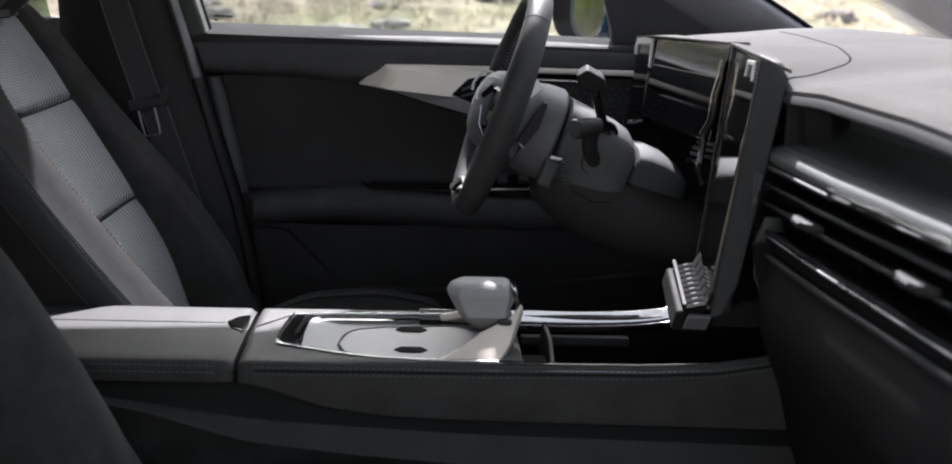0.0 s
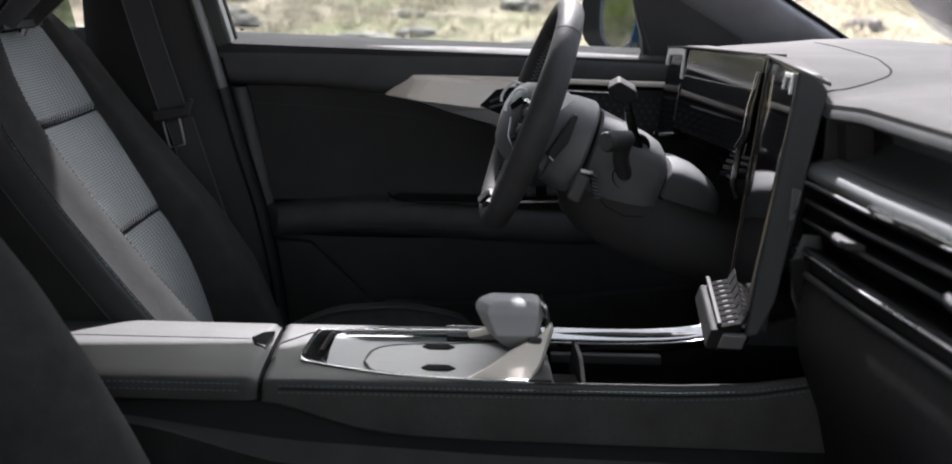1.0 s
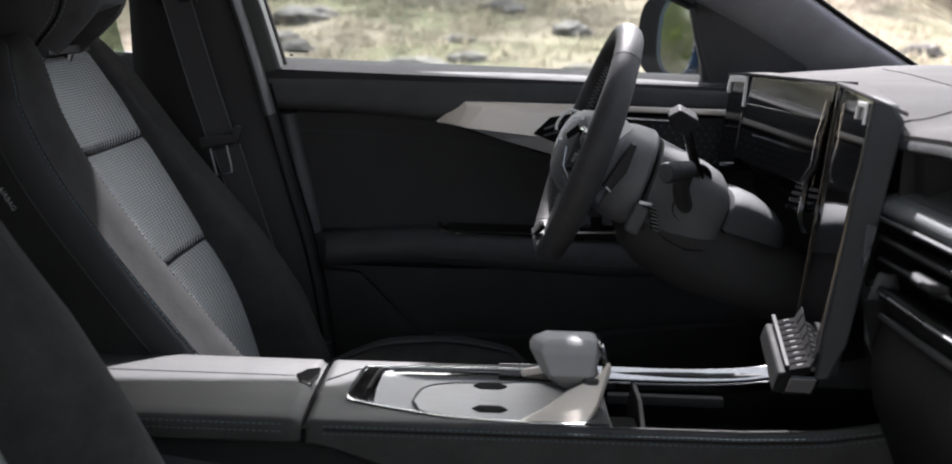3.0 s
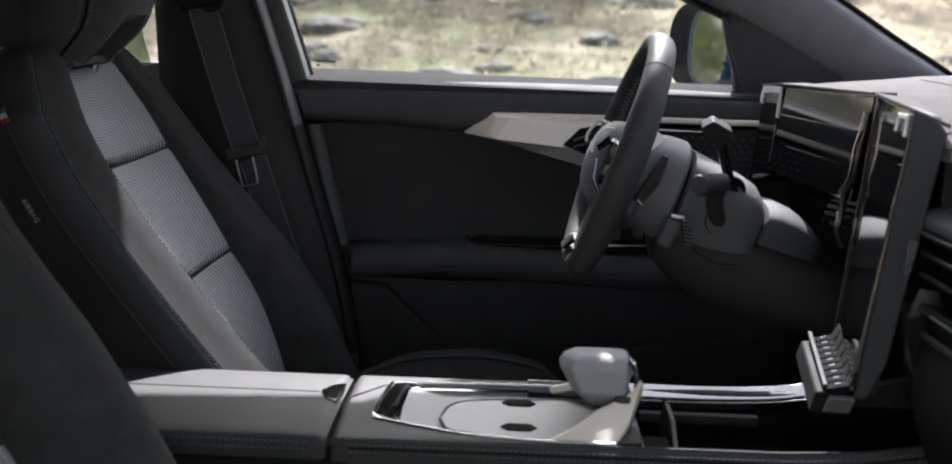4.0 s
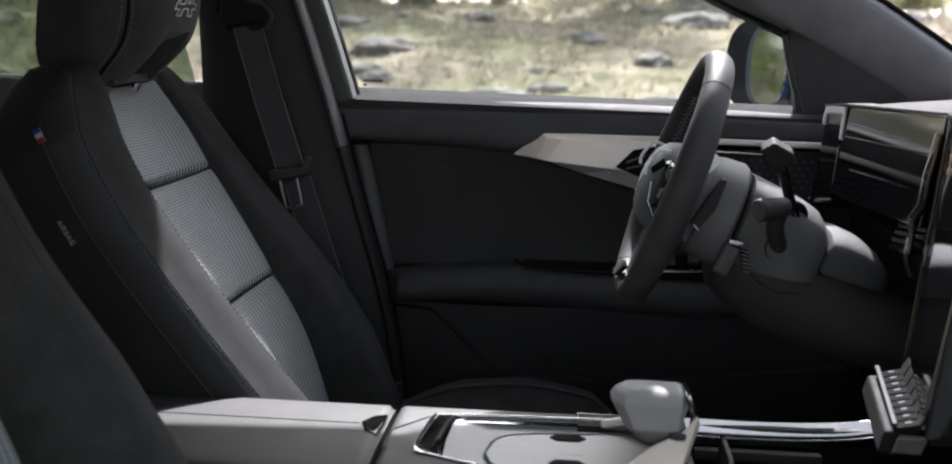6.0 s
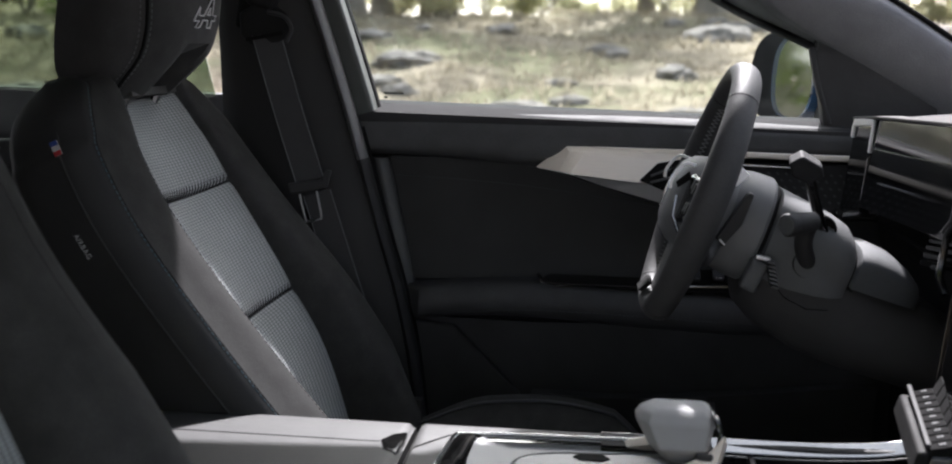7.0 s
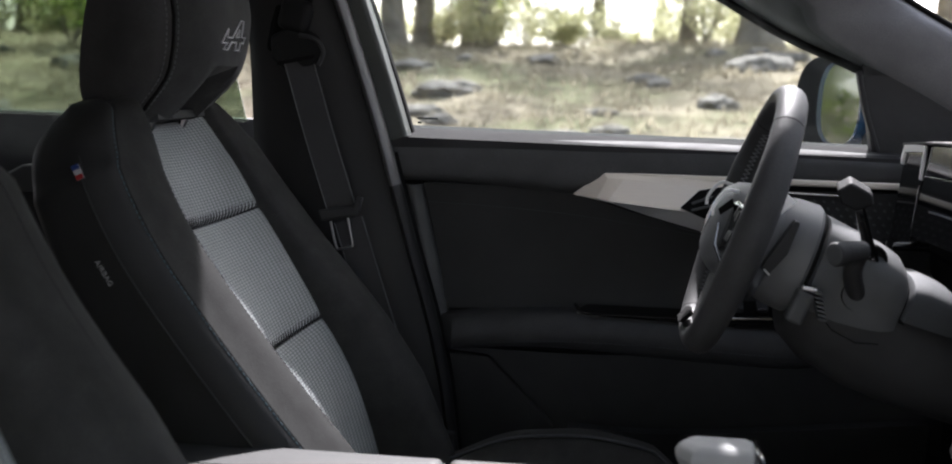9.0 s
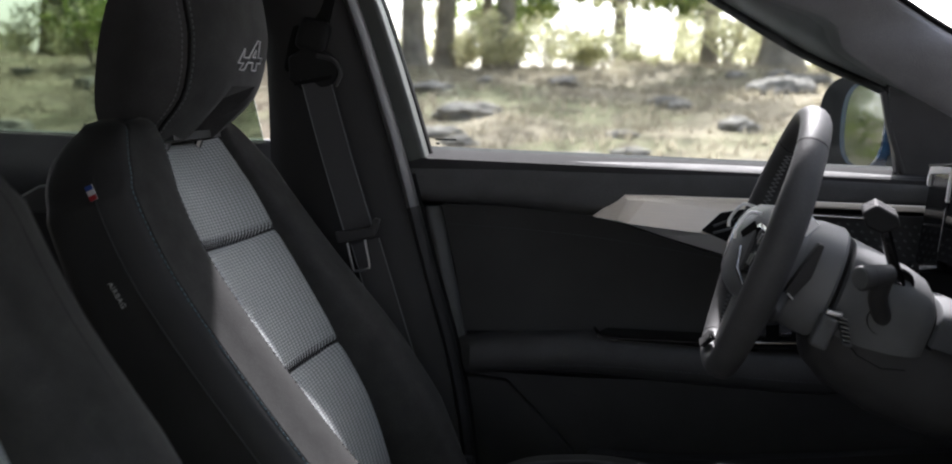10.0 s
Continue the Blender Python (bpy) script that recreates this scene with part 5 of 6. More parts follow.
    rings = [[(x, y, 0.8225) for x, y in outer], [(x, y, 0.8195) for x, y in shrink(0.985, 0.006)], [(x, y, 0.8155) for x, y in shrink(0.93, 0.022)], [(x, y, 0.8145) for x, y in shrink(0.90, 0.026)]]
    bm = loft([[Vector(p) for p in r] for r in rings], caps=False)
    bm.faces.new([v for v in list(bm.verts)[-len(outer):]])
    part("tray", bm, SILVER, CON, "satin silver tray", angle=25)
    mat_line = [(0.412, 0.024), (0.404, -0.02), (0.413, -0.054), (0.435, -0.066), (0.49, -0.076), (0.60, -0.080), (0.60, 0.060), (0.50, 0.056), (0.44, 0.046)]
    part("mat_border", slab([(0.5 + (x - 0.5) * 1.03, -0.01 + (y + 0.01) * 1.05, 0.8150) for x, y in mat_line], (0, 0, 0.0012), 0.0005), SHROUD, CON)
    matob = part("tray_mat", slab([(x, y, 0.8155) for x, y in mat_line], (0, 0, 0.0022), 0.001), TRAY, CON, "brushed silver grey rubber mat")
    outline = [Vector((x, y, 0.8180)) for x, y in mat_line]
    part("mat_outline", tube(spl(outline, 60, closed=True) + [outline[0]], 0.0010, 5), SHROUD, matob)
    for y in (0.040, -0.044):
        hexa = [(0.470, y), (0.478, y + 0.012), (0.502, y + 0.012), (0.510, y), (0.502, y - 0.010), (0.478, y - 0.010)]
        part("mat_pad", slab([(x, yy, 0.8172) for x, yy in hexa], (0, 0, 0.0020), 0.0008), RUBBER, matob, "black hexagonal rubber pad")
    part("mat_badge", slab([(0.478, -0.012, 0.8174), (0.506, -0.012, 0.8174), (0.506, 0.006, 0.8174), (0.478, 0.006, 0.8174)], (0, 0, 0.0006), 0), TRAY, matob)
    for k, rim in enumerate(([(x, y - 0.001, top_z(x) + 0.0004) for x, y in [(0.332, -0.046), (0.365, -0.063), (0.40, -0.078), (0.437, -0.0915), (0.51, -0.1025), (0.59, -0.1045)]], [(x, y, top_z(x) + 0.0006) for x, y in [(0.337, 0.075), (0.372, 0.081), (0.41, 0.085), (0.51, 0.089), (0.62, 0.093)]])):
        part("tray_rim", sweep(spl(rim, 18), rrect(0.0035, 0.004, 0.0012), (0, 0, 1)), CHROME, CON, "polished tray rim")
    far_ledge = [[(x, lerp_table(FAR_IN, x) - 0.010, 0.8195), (x, lerp_table(FAR_IN, x) + 0.002, 0.8225), (x, lerp_table(FAR_IN, x) + 0.002, 0.815)] for x in np.linspace(0.37, 0.60, 8)]
    part("far_ledge", loft(far_ledge), GLOSS, CON)
    # start button block
    rows = []
    for y, x0 in ((0.074, 0.339), (0.055, 0.336), (0.0, 0.331), (-0.038, 0.330), (-0.052, 0.338)):
        rows.append([(x0, y, 0.8235), (x0 + 0.006, y, 0.8262), (x0 + 0.018, y, 0.8262), (x0 + 0.027, y, 0.8215), (x0 + 0.032, y, 0.810), (x0 + 0.004, y, 0.806)])
    start = part("start_button", loft(rows), GLOSS, CON, "glossy black start button block")
    part("start_rim", tube(spl([(0.341, 0.076, 0.8262), (0.337, 0.055, 0.8264), (0.332, 0.0, 0.8264), (0.331, -0.038, 0.8262), (0.340, -0.054, 0.825)], 12), 0.0014, 6), CHROME, start)
    part("start_mark", block((0.3585, -0.036, 0.8215), (0.010, 0.013, 0.0012), 0.0004, (0, 40, 0)), CHROME, start)
    # polished strip on the far edge towards the screen, and the dark bin in front
    strip_line = spl([(0.50, 0.090, 0.823), (0.62, 0.094, 0.823), (0.72, 0.098, 0.822), (0.79, 0.100, 0.825), (0.84, 0.100, 0.832)], 16)
    part("far_strip", sweep(strip_line, rrect(0.022, 0.004, 0.0015), (0, -0.55, 1)), surface("smoked chrome", (0.30, 0.30, 0.305), 0.16, metal=1.0, grain=300, bump=0.02, vary=0.2), CON, "polished metal strip along the bin")
    part("far_strip_dark", sweep([Vector(p) + Vector((0, -0.012, -0.012)) for p in strip_line], rrect(0.006, 0.012, 0.002), (0, 0, 1)), GLOSS, CON)
    part("bin_floor", sheet(lambda s, t: Vector((0.60 + 0.38 * s, -0.104 + 0.205 * t, 0.765)), 6, 6, thick=(0, 0, -0.01)), RUBBER, CON)
    part("bin_wall", sheet(lambda s, t: Vector((0.60 + 0.38 * s, 0.090, 0.765 + 0.050 * t)), 6, 3, thick=(0, 0.008, 0)), RUBBER, CON)
    part("bin_step", slab([(0.610, -0.100, 0.816), (0.650, -0.100, 0.816), (0.650, -0.045, 0.816), (0.610, -0.045, 0.816)], (0, 0, -0.05), 0.003), RUBBER, CON)
    part("bin_rail", slab([(0.6505, -0.100, 0.795), (0.6505, 0.035, 0.795), (0.6535, 0.035, 0.834), (0.6535, -0.040, 0.834), (0.6515, -0.100, 0.818)], (0.005, 0, 0), 0.0015), RUBBER, CON)
    part("bin_fold", block((0.70, 0.070, 0.800), (0.14, 0.014, 0.012), 0.003), PLASTIC, CON)
    part("bin_socket", block((0.845, -0.085, 0.795), (0.006, 0.008, 0.006), 0.002), STEEL, CON)


build_armrest()
build_console()


def build_palm_rest():
    rest = thing("palm_rest", "grey leather palm rest on a satin metal bridge", "palm rest", (0.58, 0, 0.80))

    def ring(z, x0, x1, w, cut):
        return [(x0 + cut, -w, z), (x1 - cut * .5, -w, z), (x1, -w + cut * .7, z), (x1, w - cut * .7, z), (x1 - cut * .5, w, z), (x0 + cut, w, z), (x0, w - cut * 1.6, z), (x0, -w + cut * 1.6, z)]
    rows = [ring(0.839, 0.564, 0.597, 0.024, 0.008), ring(0.860, 0.546, 0.605, 0.0465, 0.010), ring(0.882, 0.532, 0.612, 0.034, 0.013), ring(0.891, 0.537, 0.610, 0.025, 0.011), ring(0.8945, 0.545, 0.605, 0.019, 0.008)]
    bm = loft(rows)
    bmesh.ops.bevel(bm, geom=list(bm.edges), offset=0.0026, segments=2, affect="EDGES", profile=0.6, clamp_overlap=True)
    part("rest_pad", bm, REST, rest, "grey leather faceted pad", angle=24)
    part("rest_edge", sweep(spl([(0.6135, -0.046, 0.860), (0.6155, -0.040, 0.878), (0.611, -0.030, 0.891), (0.611, 0.030, 0.891), (0.6155, 0.040, 0.878), (0.6135, 0.046, 0.860)], 20), rrect(0.006, 0.006, 0.002), (1, 0, 0)), GLOSS, rest)
    for sg in (-1, 1):
        low_y, high_y = sg * 0.100, sg * 0.048
        arm = [(0.510, low_y, 0.8195), (0.548, sg * 0.078, 0.834), (0.572, sg * 0.056, 0.846), (0.606, high_y, 0.862), (0.6185, high_y, 0.880), (0.6205, sg * 0.050, 0.872), (0.606, sg * 0.074, 0.836), (0.590, low_y, 0.818)]
        part("bridge_arm", slab(arm, (0.003, -sg * 0.012, -0.006), 0.003), SATIN, rest, "satin champagne metal arm")
    part("bridge_web", block((0.602, 0, 0.842), (0.020, 0.11, 0.035), 0.006), PLASTIC, rest)
    part("rest_foot", block((0.60, 0, 0.80), (0.04, 0.19, 0.05), 0.006), PLASTIC, rest)


build_palm_rest()


# ---- dashboard ----
DASHB = thing("dashboard", "grey soft-skinned dashboard with slatted passenger vents", "dashboard", (1.0, 0, 0.6))


def dash_front(y):
    """x of the top pad's front edge."""
    return lerp_table([(-0.76, 0.905), (-0.08, 0.907), (0.0, 0.905), (0.13, 0.900), (0.30, 0.892), (0.56, 0.884), (0.66, 0.90), (0.80, 0.95)], y)


def dash_top_z(x, y):
    d = x - dash_front(y)
    z = lerp_table([(0.0, 1.147), (0.012, 1.154), (0.05, 1.160), (0.11, 1.168), (0.20, 1.180), (0.30, 1.186), (0.42, 1.180), (0.62, 1.13), (0.8, 1.08)], d)
    return z + lerp_table([(-0.76, -0.004), (-0.43, 0.004), (-0.2, 0.002), (-0.07, -0.006), (0.0, 0.012), (0.13, 0.022), (0.30, 0.018), (0.56, 0.012), (0.70, 0.006), (0.80, -0.02)], y) * (1 - 0.75 * smooth(0.03, 0.2, d) * smooth(-0.25, 0.05, y))


def rise(y):
    """How far the vents' lines climb towards the passenger's end."""
    return lerp_table([(-0.76, 0.021), (-0.57, 0.0145), (-0.28, 0.004), (-0.06, 0.0)], y)


def build_dash():
    def top(s, t):
        y = -0.76 + 1.56 * t
        f = dash_front(y)
        x = f + (1.62 - f) * s ** 1.4
        return Vector((x, y, dash_top_z(x, y)))
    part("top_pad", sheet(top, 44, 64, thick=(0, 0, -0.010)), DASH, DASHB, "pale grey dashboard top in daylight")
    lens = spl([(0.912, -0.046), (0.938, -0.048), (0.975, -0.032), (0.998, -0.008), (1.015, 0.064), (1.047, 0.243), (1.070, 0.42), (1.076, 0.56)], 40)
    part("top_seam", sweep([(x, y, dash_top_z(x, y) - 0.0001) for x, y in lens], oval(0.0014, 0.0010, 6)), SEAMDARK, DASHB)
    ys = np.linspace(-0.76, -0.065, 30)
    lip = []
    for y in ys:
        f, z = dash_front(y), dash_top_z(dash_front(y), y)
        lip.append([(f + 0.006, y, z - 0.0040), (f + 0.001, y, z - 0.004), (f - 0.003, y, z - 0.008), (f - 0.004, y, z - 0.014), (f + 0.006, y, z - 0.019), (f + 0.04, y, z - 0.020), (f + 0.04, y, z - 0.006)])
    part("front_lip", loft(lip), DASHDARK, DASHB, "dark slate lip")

    def recess(s, t):
        y = -0.76 + 0.70 * s
        f, z = dash_front(y), dash_top_z(dash_front(y), y)
        q = spl([(f + 0.010, z - 0.018), (f + 0.055, z - 0.022), (f + 0.090, z - 0.030), (f + 0.100, z - 0.042), (f + 0.096, z - 0.056)], 12)[round(t * 11)]
        return Vector((q[0], y, q[1]))
    part("recess", sheet(recess, 24, 11, thick=(0.01, 0, 0)), PLASTIC, DASHB, "dark recess behind the shelf")
    part("recess_line", sweep([(dash_front(y) + 0.030, y, dash_top_z(dash_front(y), y) - 0.028) for y in ys[:-6]], rrect(0.004, 0.010, 0.0015), (0, 0, 1)), DASHDARK, DASHB)
    part("recess_end", block((0.955, -0.066, 1.10), (0.09, 0.008, 0.07), 0.003), PLASTIC, DASHB)

    def shelf(s, t):
        y = -0.76 + 0.71 * s
        f = 0.905
        dip = 0.010 * math.exp(-((y + 0.32) / 0.16) ** 2)
        q = spl([(f + 0.092, 1.112 - dip * 0.5), (f + 0.062, 1.096 - dip), (f + 0.028, 1.083 - dip * 0.5), (f - 0.002, 1.074), (f - 0.011, 1.066), (f - 0.009, 1.057)], 16)[round(t * 15)]
        return Vector((q[0], y, q[1] + rise(y) * 0.8))
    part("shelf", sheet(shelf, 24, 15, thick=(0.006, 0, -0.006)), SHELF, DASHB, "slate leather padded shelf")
    for dx, z in ((0.008, 1.0762), (-0.001, 1.0727)):
        part("shelf_stitching", dashes([(0.905 + dx, y, z + 0.0012 + rise(y) * 0.8) for y in np.linspace(-0.74, -0.08, 16)], 0.0040, 0.003, 0.0006, (0, 0, 1)), THREADDARK, DASHB)
    part("chrome_line", sweep([(0.892, y, 1.0585 + rise(y) * 0.85) for y in np.linspace(-0.76, -0.285, 12)], rrect(0.005, 0.010, 0.002), (-0.5, 0, 0.85)), CHROME, DASHB, "polished strip above the vents")
    part("dark_line", sweep([(0.892, y, 1.0535 + rise(y)) for y in np.linspace(-0.300, -0.070, 8)], rrect(0.004, 0.004, 0.001), (-0.5, 0, 0.85)), SHROUD, DASHB)
    vent = part("vent_box", sheet(lambda s, t: Vector((0.955, -0.76 + 0.69 * s, 0.976 + 0.090 * t)), 6, 4, thick=(0.01, 0, 0)), RUBBER, DASHB, "black vent box")
    part("vent_roof", sweep([(0.922, y, 1.0490 + rise(y)) for y in np.linspace(-0.76, -0.075, 8)], rrect(0.060, 0.004, 0.0015), (0.1, 0, 1)), RUBBER, vent)
    for z in (1.0290, 1.0070):
        part("slat", sweep([(0.916, y, z + rise(y) * 1.05) for y in np.linspace(-0.76, -0.078, 10)], rrect(0.052, 0.0050, 0.002), (0.20, 0, 1)), PILLARDARK, vent, "black vent slat")
    for y in (-0.235, -0.518):
        z = 1.0085 + rise(y)
        tab = part("vent_tab", slab([(0.897, y - 0.034, z + 0.004), (0.880, y - 0.026, z + 0.005), (0.876, y + 0.004, z + 0.005), (0.882, y + 0.026, z + 0.004), (0.897, y + 0.034, z + 0.003)], (0, 0, 0.009), 0.003, 3), PLASTIC, vent, "dark grey vent tab")
        part("vent_tab_tip", block((0.8785, y - 0.002, z + 0.0095), (0.006, 0.024, 0.006), 0.002), PLASTIC, tab)
    part("vent_end", slab([(0.871, -0.098, 1.051), (0.878, -0.106, 1.049), (0.875, -0.100, 1.020), (0.871, -0.095, 1.000)], (0, 0.005, 0), 0.0012), STEEL, vent, "polished vent end piece")
    part("vent_lower", sweep([(0.910, y, 0.9785 + rise(y)) for y in np.linspace(-0.76, -0.075, 10)], rrect(0.05, 0.006, 0.002), (0.25, 0, 1)), GLOVE, DASHB)
    part("vent_lower_edge", sweep([(0.884, y, 0.9815 + rise(y)) for y in np.linspace(-0.76, -0.060, 10)], rrect(0.003, 0.0028, 0.001), (0, 0, 1)), STEEL, DASHB, "thin bright line under the vents")
    part("vent_fascia", sheet(lambda s, t: Vector((0.886 + 0.004 * t, -0.76 + 0.69 * s, 0.980 - 0.018 * t + rise(-0.76 + 0.69 * s))), 12, 3, thick=(0.02, 0, 0)), GLOVE, DASHB, "black fascia strip")
    part("lower_line", sweep([(0.884, y, 0.9600 + rise(y) * 1.3) for y in np.linspace(-0.76, -0.085, 10)], rrect(0.006, 0.007, 0.002), (0, 0, 1)), PLASTIC, DASHB)
    part("glove_box", sheet(lambda s, t: Vector((0.884 + 0.11 * t ** 1.4 - 0.014 * math.sin(math.pi * min(1, t * 3)), -0.76 + 0.63 * s, 0.957 + rise(-0.76 + 0.63 * s) * 1.2 * (1 - t) - 0.42 * t)), 12, 14, thick=(0.02, 0, 0)), GLOVE, DASHB, "black glove box lid")
    part("glove_side", sheet(lambda s, t: Vector((0.868 + 0.12 * s + (0.10 * t ** 1.2), -0.128 + 0.012 * s, 0.975 - 0.30 * t)), 6, 10, thick=(0, 0.012, 0)), GLOVE, DASHB)
    part("side_pod", loft([[(0.895 + a * math.cos(k) * 1.2, -0.100 + 0.006 * math.sin(k), z) for k, a in [(2 * math.pi * i / 12, w) for i in range(12)]] for z, w in ((0.90, 0.002), (0.93, 0.014), (0.97, 0.016), (1.00, 0.008))]), SHROUD, DASHB)

    def knee(s, t):
        y = 0.06 + 0.70 * s
        q = spl([(0.96, 1.035), (0.93, 0.99), (0.95, 0.93), (1.0, 0.83), (1.05, 0.68), (1.10, 0.56)], 15)[round(t * 14)]
        return Vector((q[0], y, q[1]))
    part("knee_panel", sheet(knee, 16, 14, thick=(0.02, 0, 0)), GLOVE, DASHB, "black knee panel")
    part("display_ledge", sheet(lambda s, t: Vector((0.905 + 0.05 * t, 0.16 + 0.56 * s, 1.012 + 0.010 * t)), 6, 4, thick=(0, 0, -0.006)), RUBBER, DASHB)
    part("centre_post", sheet(lambda s, t: Vector((0.92 + 0.05 * (1 - t), -0.10 + 0.25 * s, 0.76 + 0.37 * t)), 6, 8, thick=(0.03, 0, 0)), PLASTIC, DASHB)
    for y, z in ((0.60, 1.024), (0.55, 1.028)):
        part("key_block", block((0.855, y, z), (0.05, 0.035, 0.012), 0.004), GLOSS, DASHB)
    part("bright_key", block((0.885, 0.205, 1.016), (0.030, 0.012, 0.006), 0.002, (0, 0, 20)), CHROME, DASHB)
    for k in range(4):
        part("ledge_rib", block((0.89 + 0.012 * k, 0.23 + 0.035 * k, 1.012 + 0.004 * k), (0.004, 0.07, 0.006), 0.001, (0, 0, 30)), GLOSS, DASHB)


build_dash()


# ---- screens ----
def build_cluster():
    cl = thing("instrument_display", "glossy black wide instrument display with chrome corner", "display", (0.88, 0.38, 1.03))
    part("display_glass", slab([(0.892, 0.142, 1.178), (0.874, 0.545, 1.1655), (0.856, 0.552, 1.040), (0.873, 0.146, 1.052)], (0.012, 0, 0), 0.0015), SCREEN, cl, "black reflective glass")
    part("display_line", sweep([(0.8830, 0.155, 1.135), (0.8655, 0.54, 1.124)], rrect(0.002, 0.002, 0.0006), (1, 0, 0)), GLOSS, cl)
    part("display_wing", slab([(0.872, 0.550, 1.1655), (0.856, 0.620, 1.161), (0.845, 0.640, 1.020), (0.858, 0.566, 1.026)], (0.016, 0.004, 0), 0.004), GLOSS, cl, "glossy black side wing")
    c = [(0.8535, 0.6215, 1.136), (0.8542, 0.6190, 1.149), (0.8552, 0.6160, 1.1570), (0.862, 0.587, 1.1595), (0.8690, 0.5585, 1.1600), (0.8680, 0.5590, 1.142), (0.8665, 0.560, 1.118)]
    part("chrome_corner", sweep(c, rrect(0.011, 0.004, 0.0012), (1, 0, 0)), BRIGHT, cl, "chrome corner bracket")
    part("glint_line", sweep([(0.8655, 0.561, 1.11), (0.861, 0.566, 1.05)], rrect(0.003, 0.003, 0.001), (1, 0, 0)), CHROME, cl)
    # hood edge in the pale dash skin: light from above put into its colour
    part("display_hood", slab([(0.886, 0.135, 1.1835), (0.868, 0.550, 1.1705), (0.852, 0.624, 1.165), (0.89, 0.640, 1.166), (0.905, 0.55, 1.172), (0.915, 0.13, 1.184)], (0, 0, -0.004), 0.0015), DASH, cl, "thin hood edge, paler for the daylight on top")


def build_screen():
    sc = thing("centre_screen", "tall glossy black centre touchscreen in a slate casing", "screen", (0.86, 0.03, 0.87))
    NT, FT, NB, FB = Vector((0.878, -0.056, 1.1745)), Vector((0.892, 0.130, 1.179)), Vector((0.836, -0.056, 0.878)), Vector((0.862, 0.125, 0.884))
    nrm = (FT - NT).cross(NB - NT).normalized()
    if nrm.x > 0:
        nrm = -nrm
    part("screen_glass", slab([NT, FT, FB, NB], -nrm * 0.010, 0.003), SCREEN, sc, "black reflective glass")
    back = -nrm * 0.030
    cheek = [NT + Vector((0.000, -0.004, 0.003)), NT + back * 0.5 + Vector((0.004, -0.010, -0.002)), NT + back + Vector((0.000, -0.016, -0.016)), NB + back * 1.1 + Vector((0.0, -0.014, 0.04)), NB + back * 0.6 + Vector((0.0, -0.010, -0.002)), NB + Vector((0.004, -0.006, -0.008))]
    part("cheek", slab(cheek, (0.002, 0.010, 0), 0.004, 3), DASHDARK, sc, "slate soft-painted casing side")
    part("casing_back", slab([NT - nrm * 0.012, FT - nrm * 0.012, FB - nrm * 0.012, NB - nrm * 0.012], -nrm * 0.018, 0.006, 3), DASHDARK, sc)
    # top paler than the slate sides: daylight from the windscreen put into the colour
    part("casing_top", slab([NT + Vector((-0.002, -0.004, 0.004)), FT + Vector((-0.002, 0.006, 0.004)), FT + back + Vector((0.01, 0.006, 0.004)), NT + back + Vector((0.004, -0.012, -0.006))], (0, 0, -0.005), 0.002), DASH, sc, "casing top, paler grey for the daylight on it")
    k = nrm * 0.002
    part("chrome_corner", sweep([NT.lerp(NB, 0.09).lerp(FT.lerp(FB, .09), 0.05) + k, NT.lerp(NB, 0.025).lerp(FT, 0.07) + k, NT.lerp(FT, 0.28).lerp(NB, 0.03) + k, NT.lerp(FT, 0.30).lerp(NB, 0.085) + k], rrect(0.006, 0.003, 0.001), nrm), BRIGHT, sc, "chrome corner bracket")
    part("screen_frame", sweep([NT.lerp(FT, 0.93) + k, NB.lerp(FB, 0.93) + k], rrect(0.006, 0.002, 0.0008), nrm), GLOSS, sc)
    # stepped strip and bright line: a reflection in the glass, built as added shapes
    edge = [FT + Vector((-0.004, 0.008, -0.02)), FT.lerp(FB, 0.16) + Vector((-0.004, 0.010, 0)), FT.lerp(FB, 0.22) + Vector((-0.006, 0.012, 0)), FT.lerp(FB, 0.34) + Vector((-0.006, 0.012, 0)), FT.lerp(FB, 0.40) + Vector((-0.010, 0.026, 0)), FT.lerp(FB, 0.56) + Vector((-0.010, 0.026, 0)), FT.lerp(FB, 0.62) + Vector((-0.004, 0.012, 0))]
    part("reflection_strip", sweep(edge, rrect(0.007, 0.008, 0.002), nrm), GLOSS, sc, "glossy black stepped strip standing in for a reflection in the screen")
    part("reflection_strip_line", sweep([p + nrm * 0.006 + Vector((0, 0.004, 0)) for p in edge[:5]], rrect(0.002, 0.002, 0.0006), nrm), CHROME, sc)


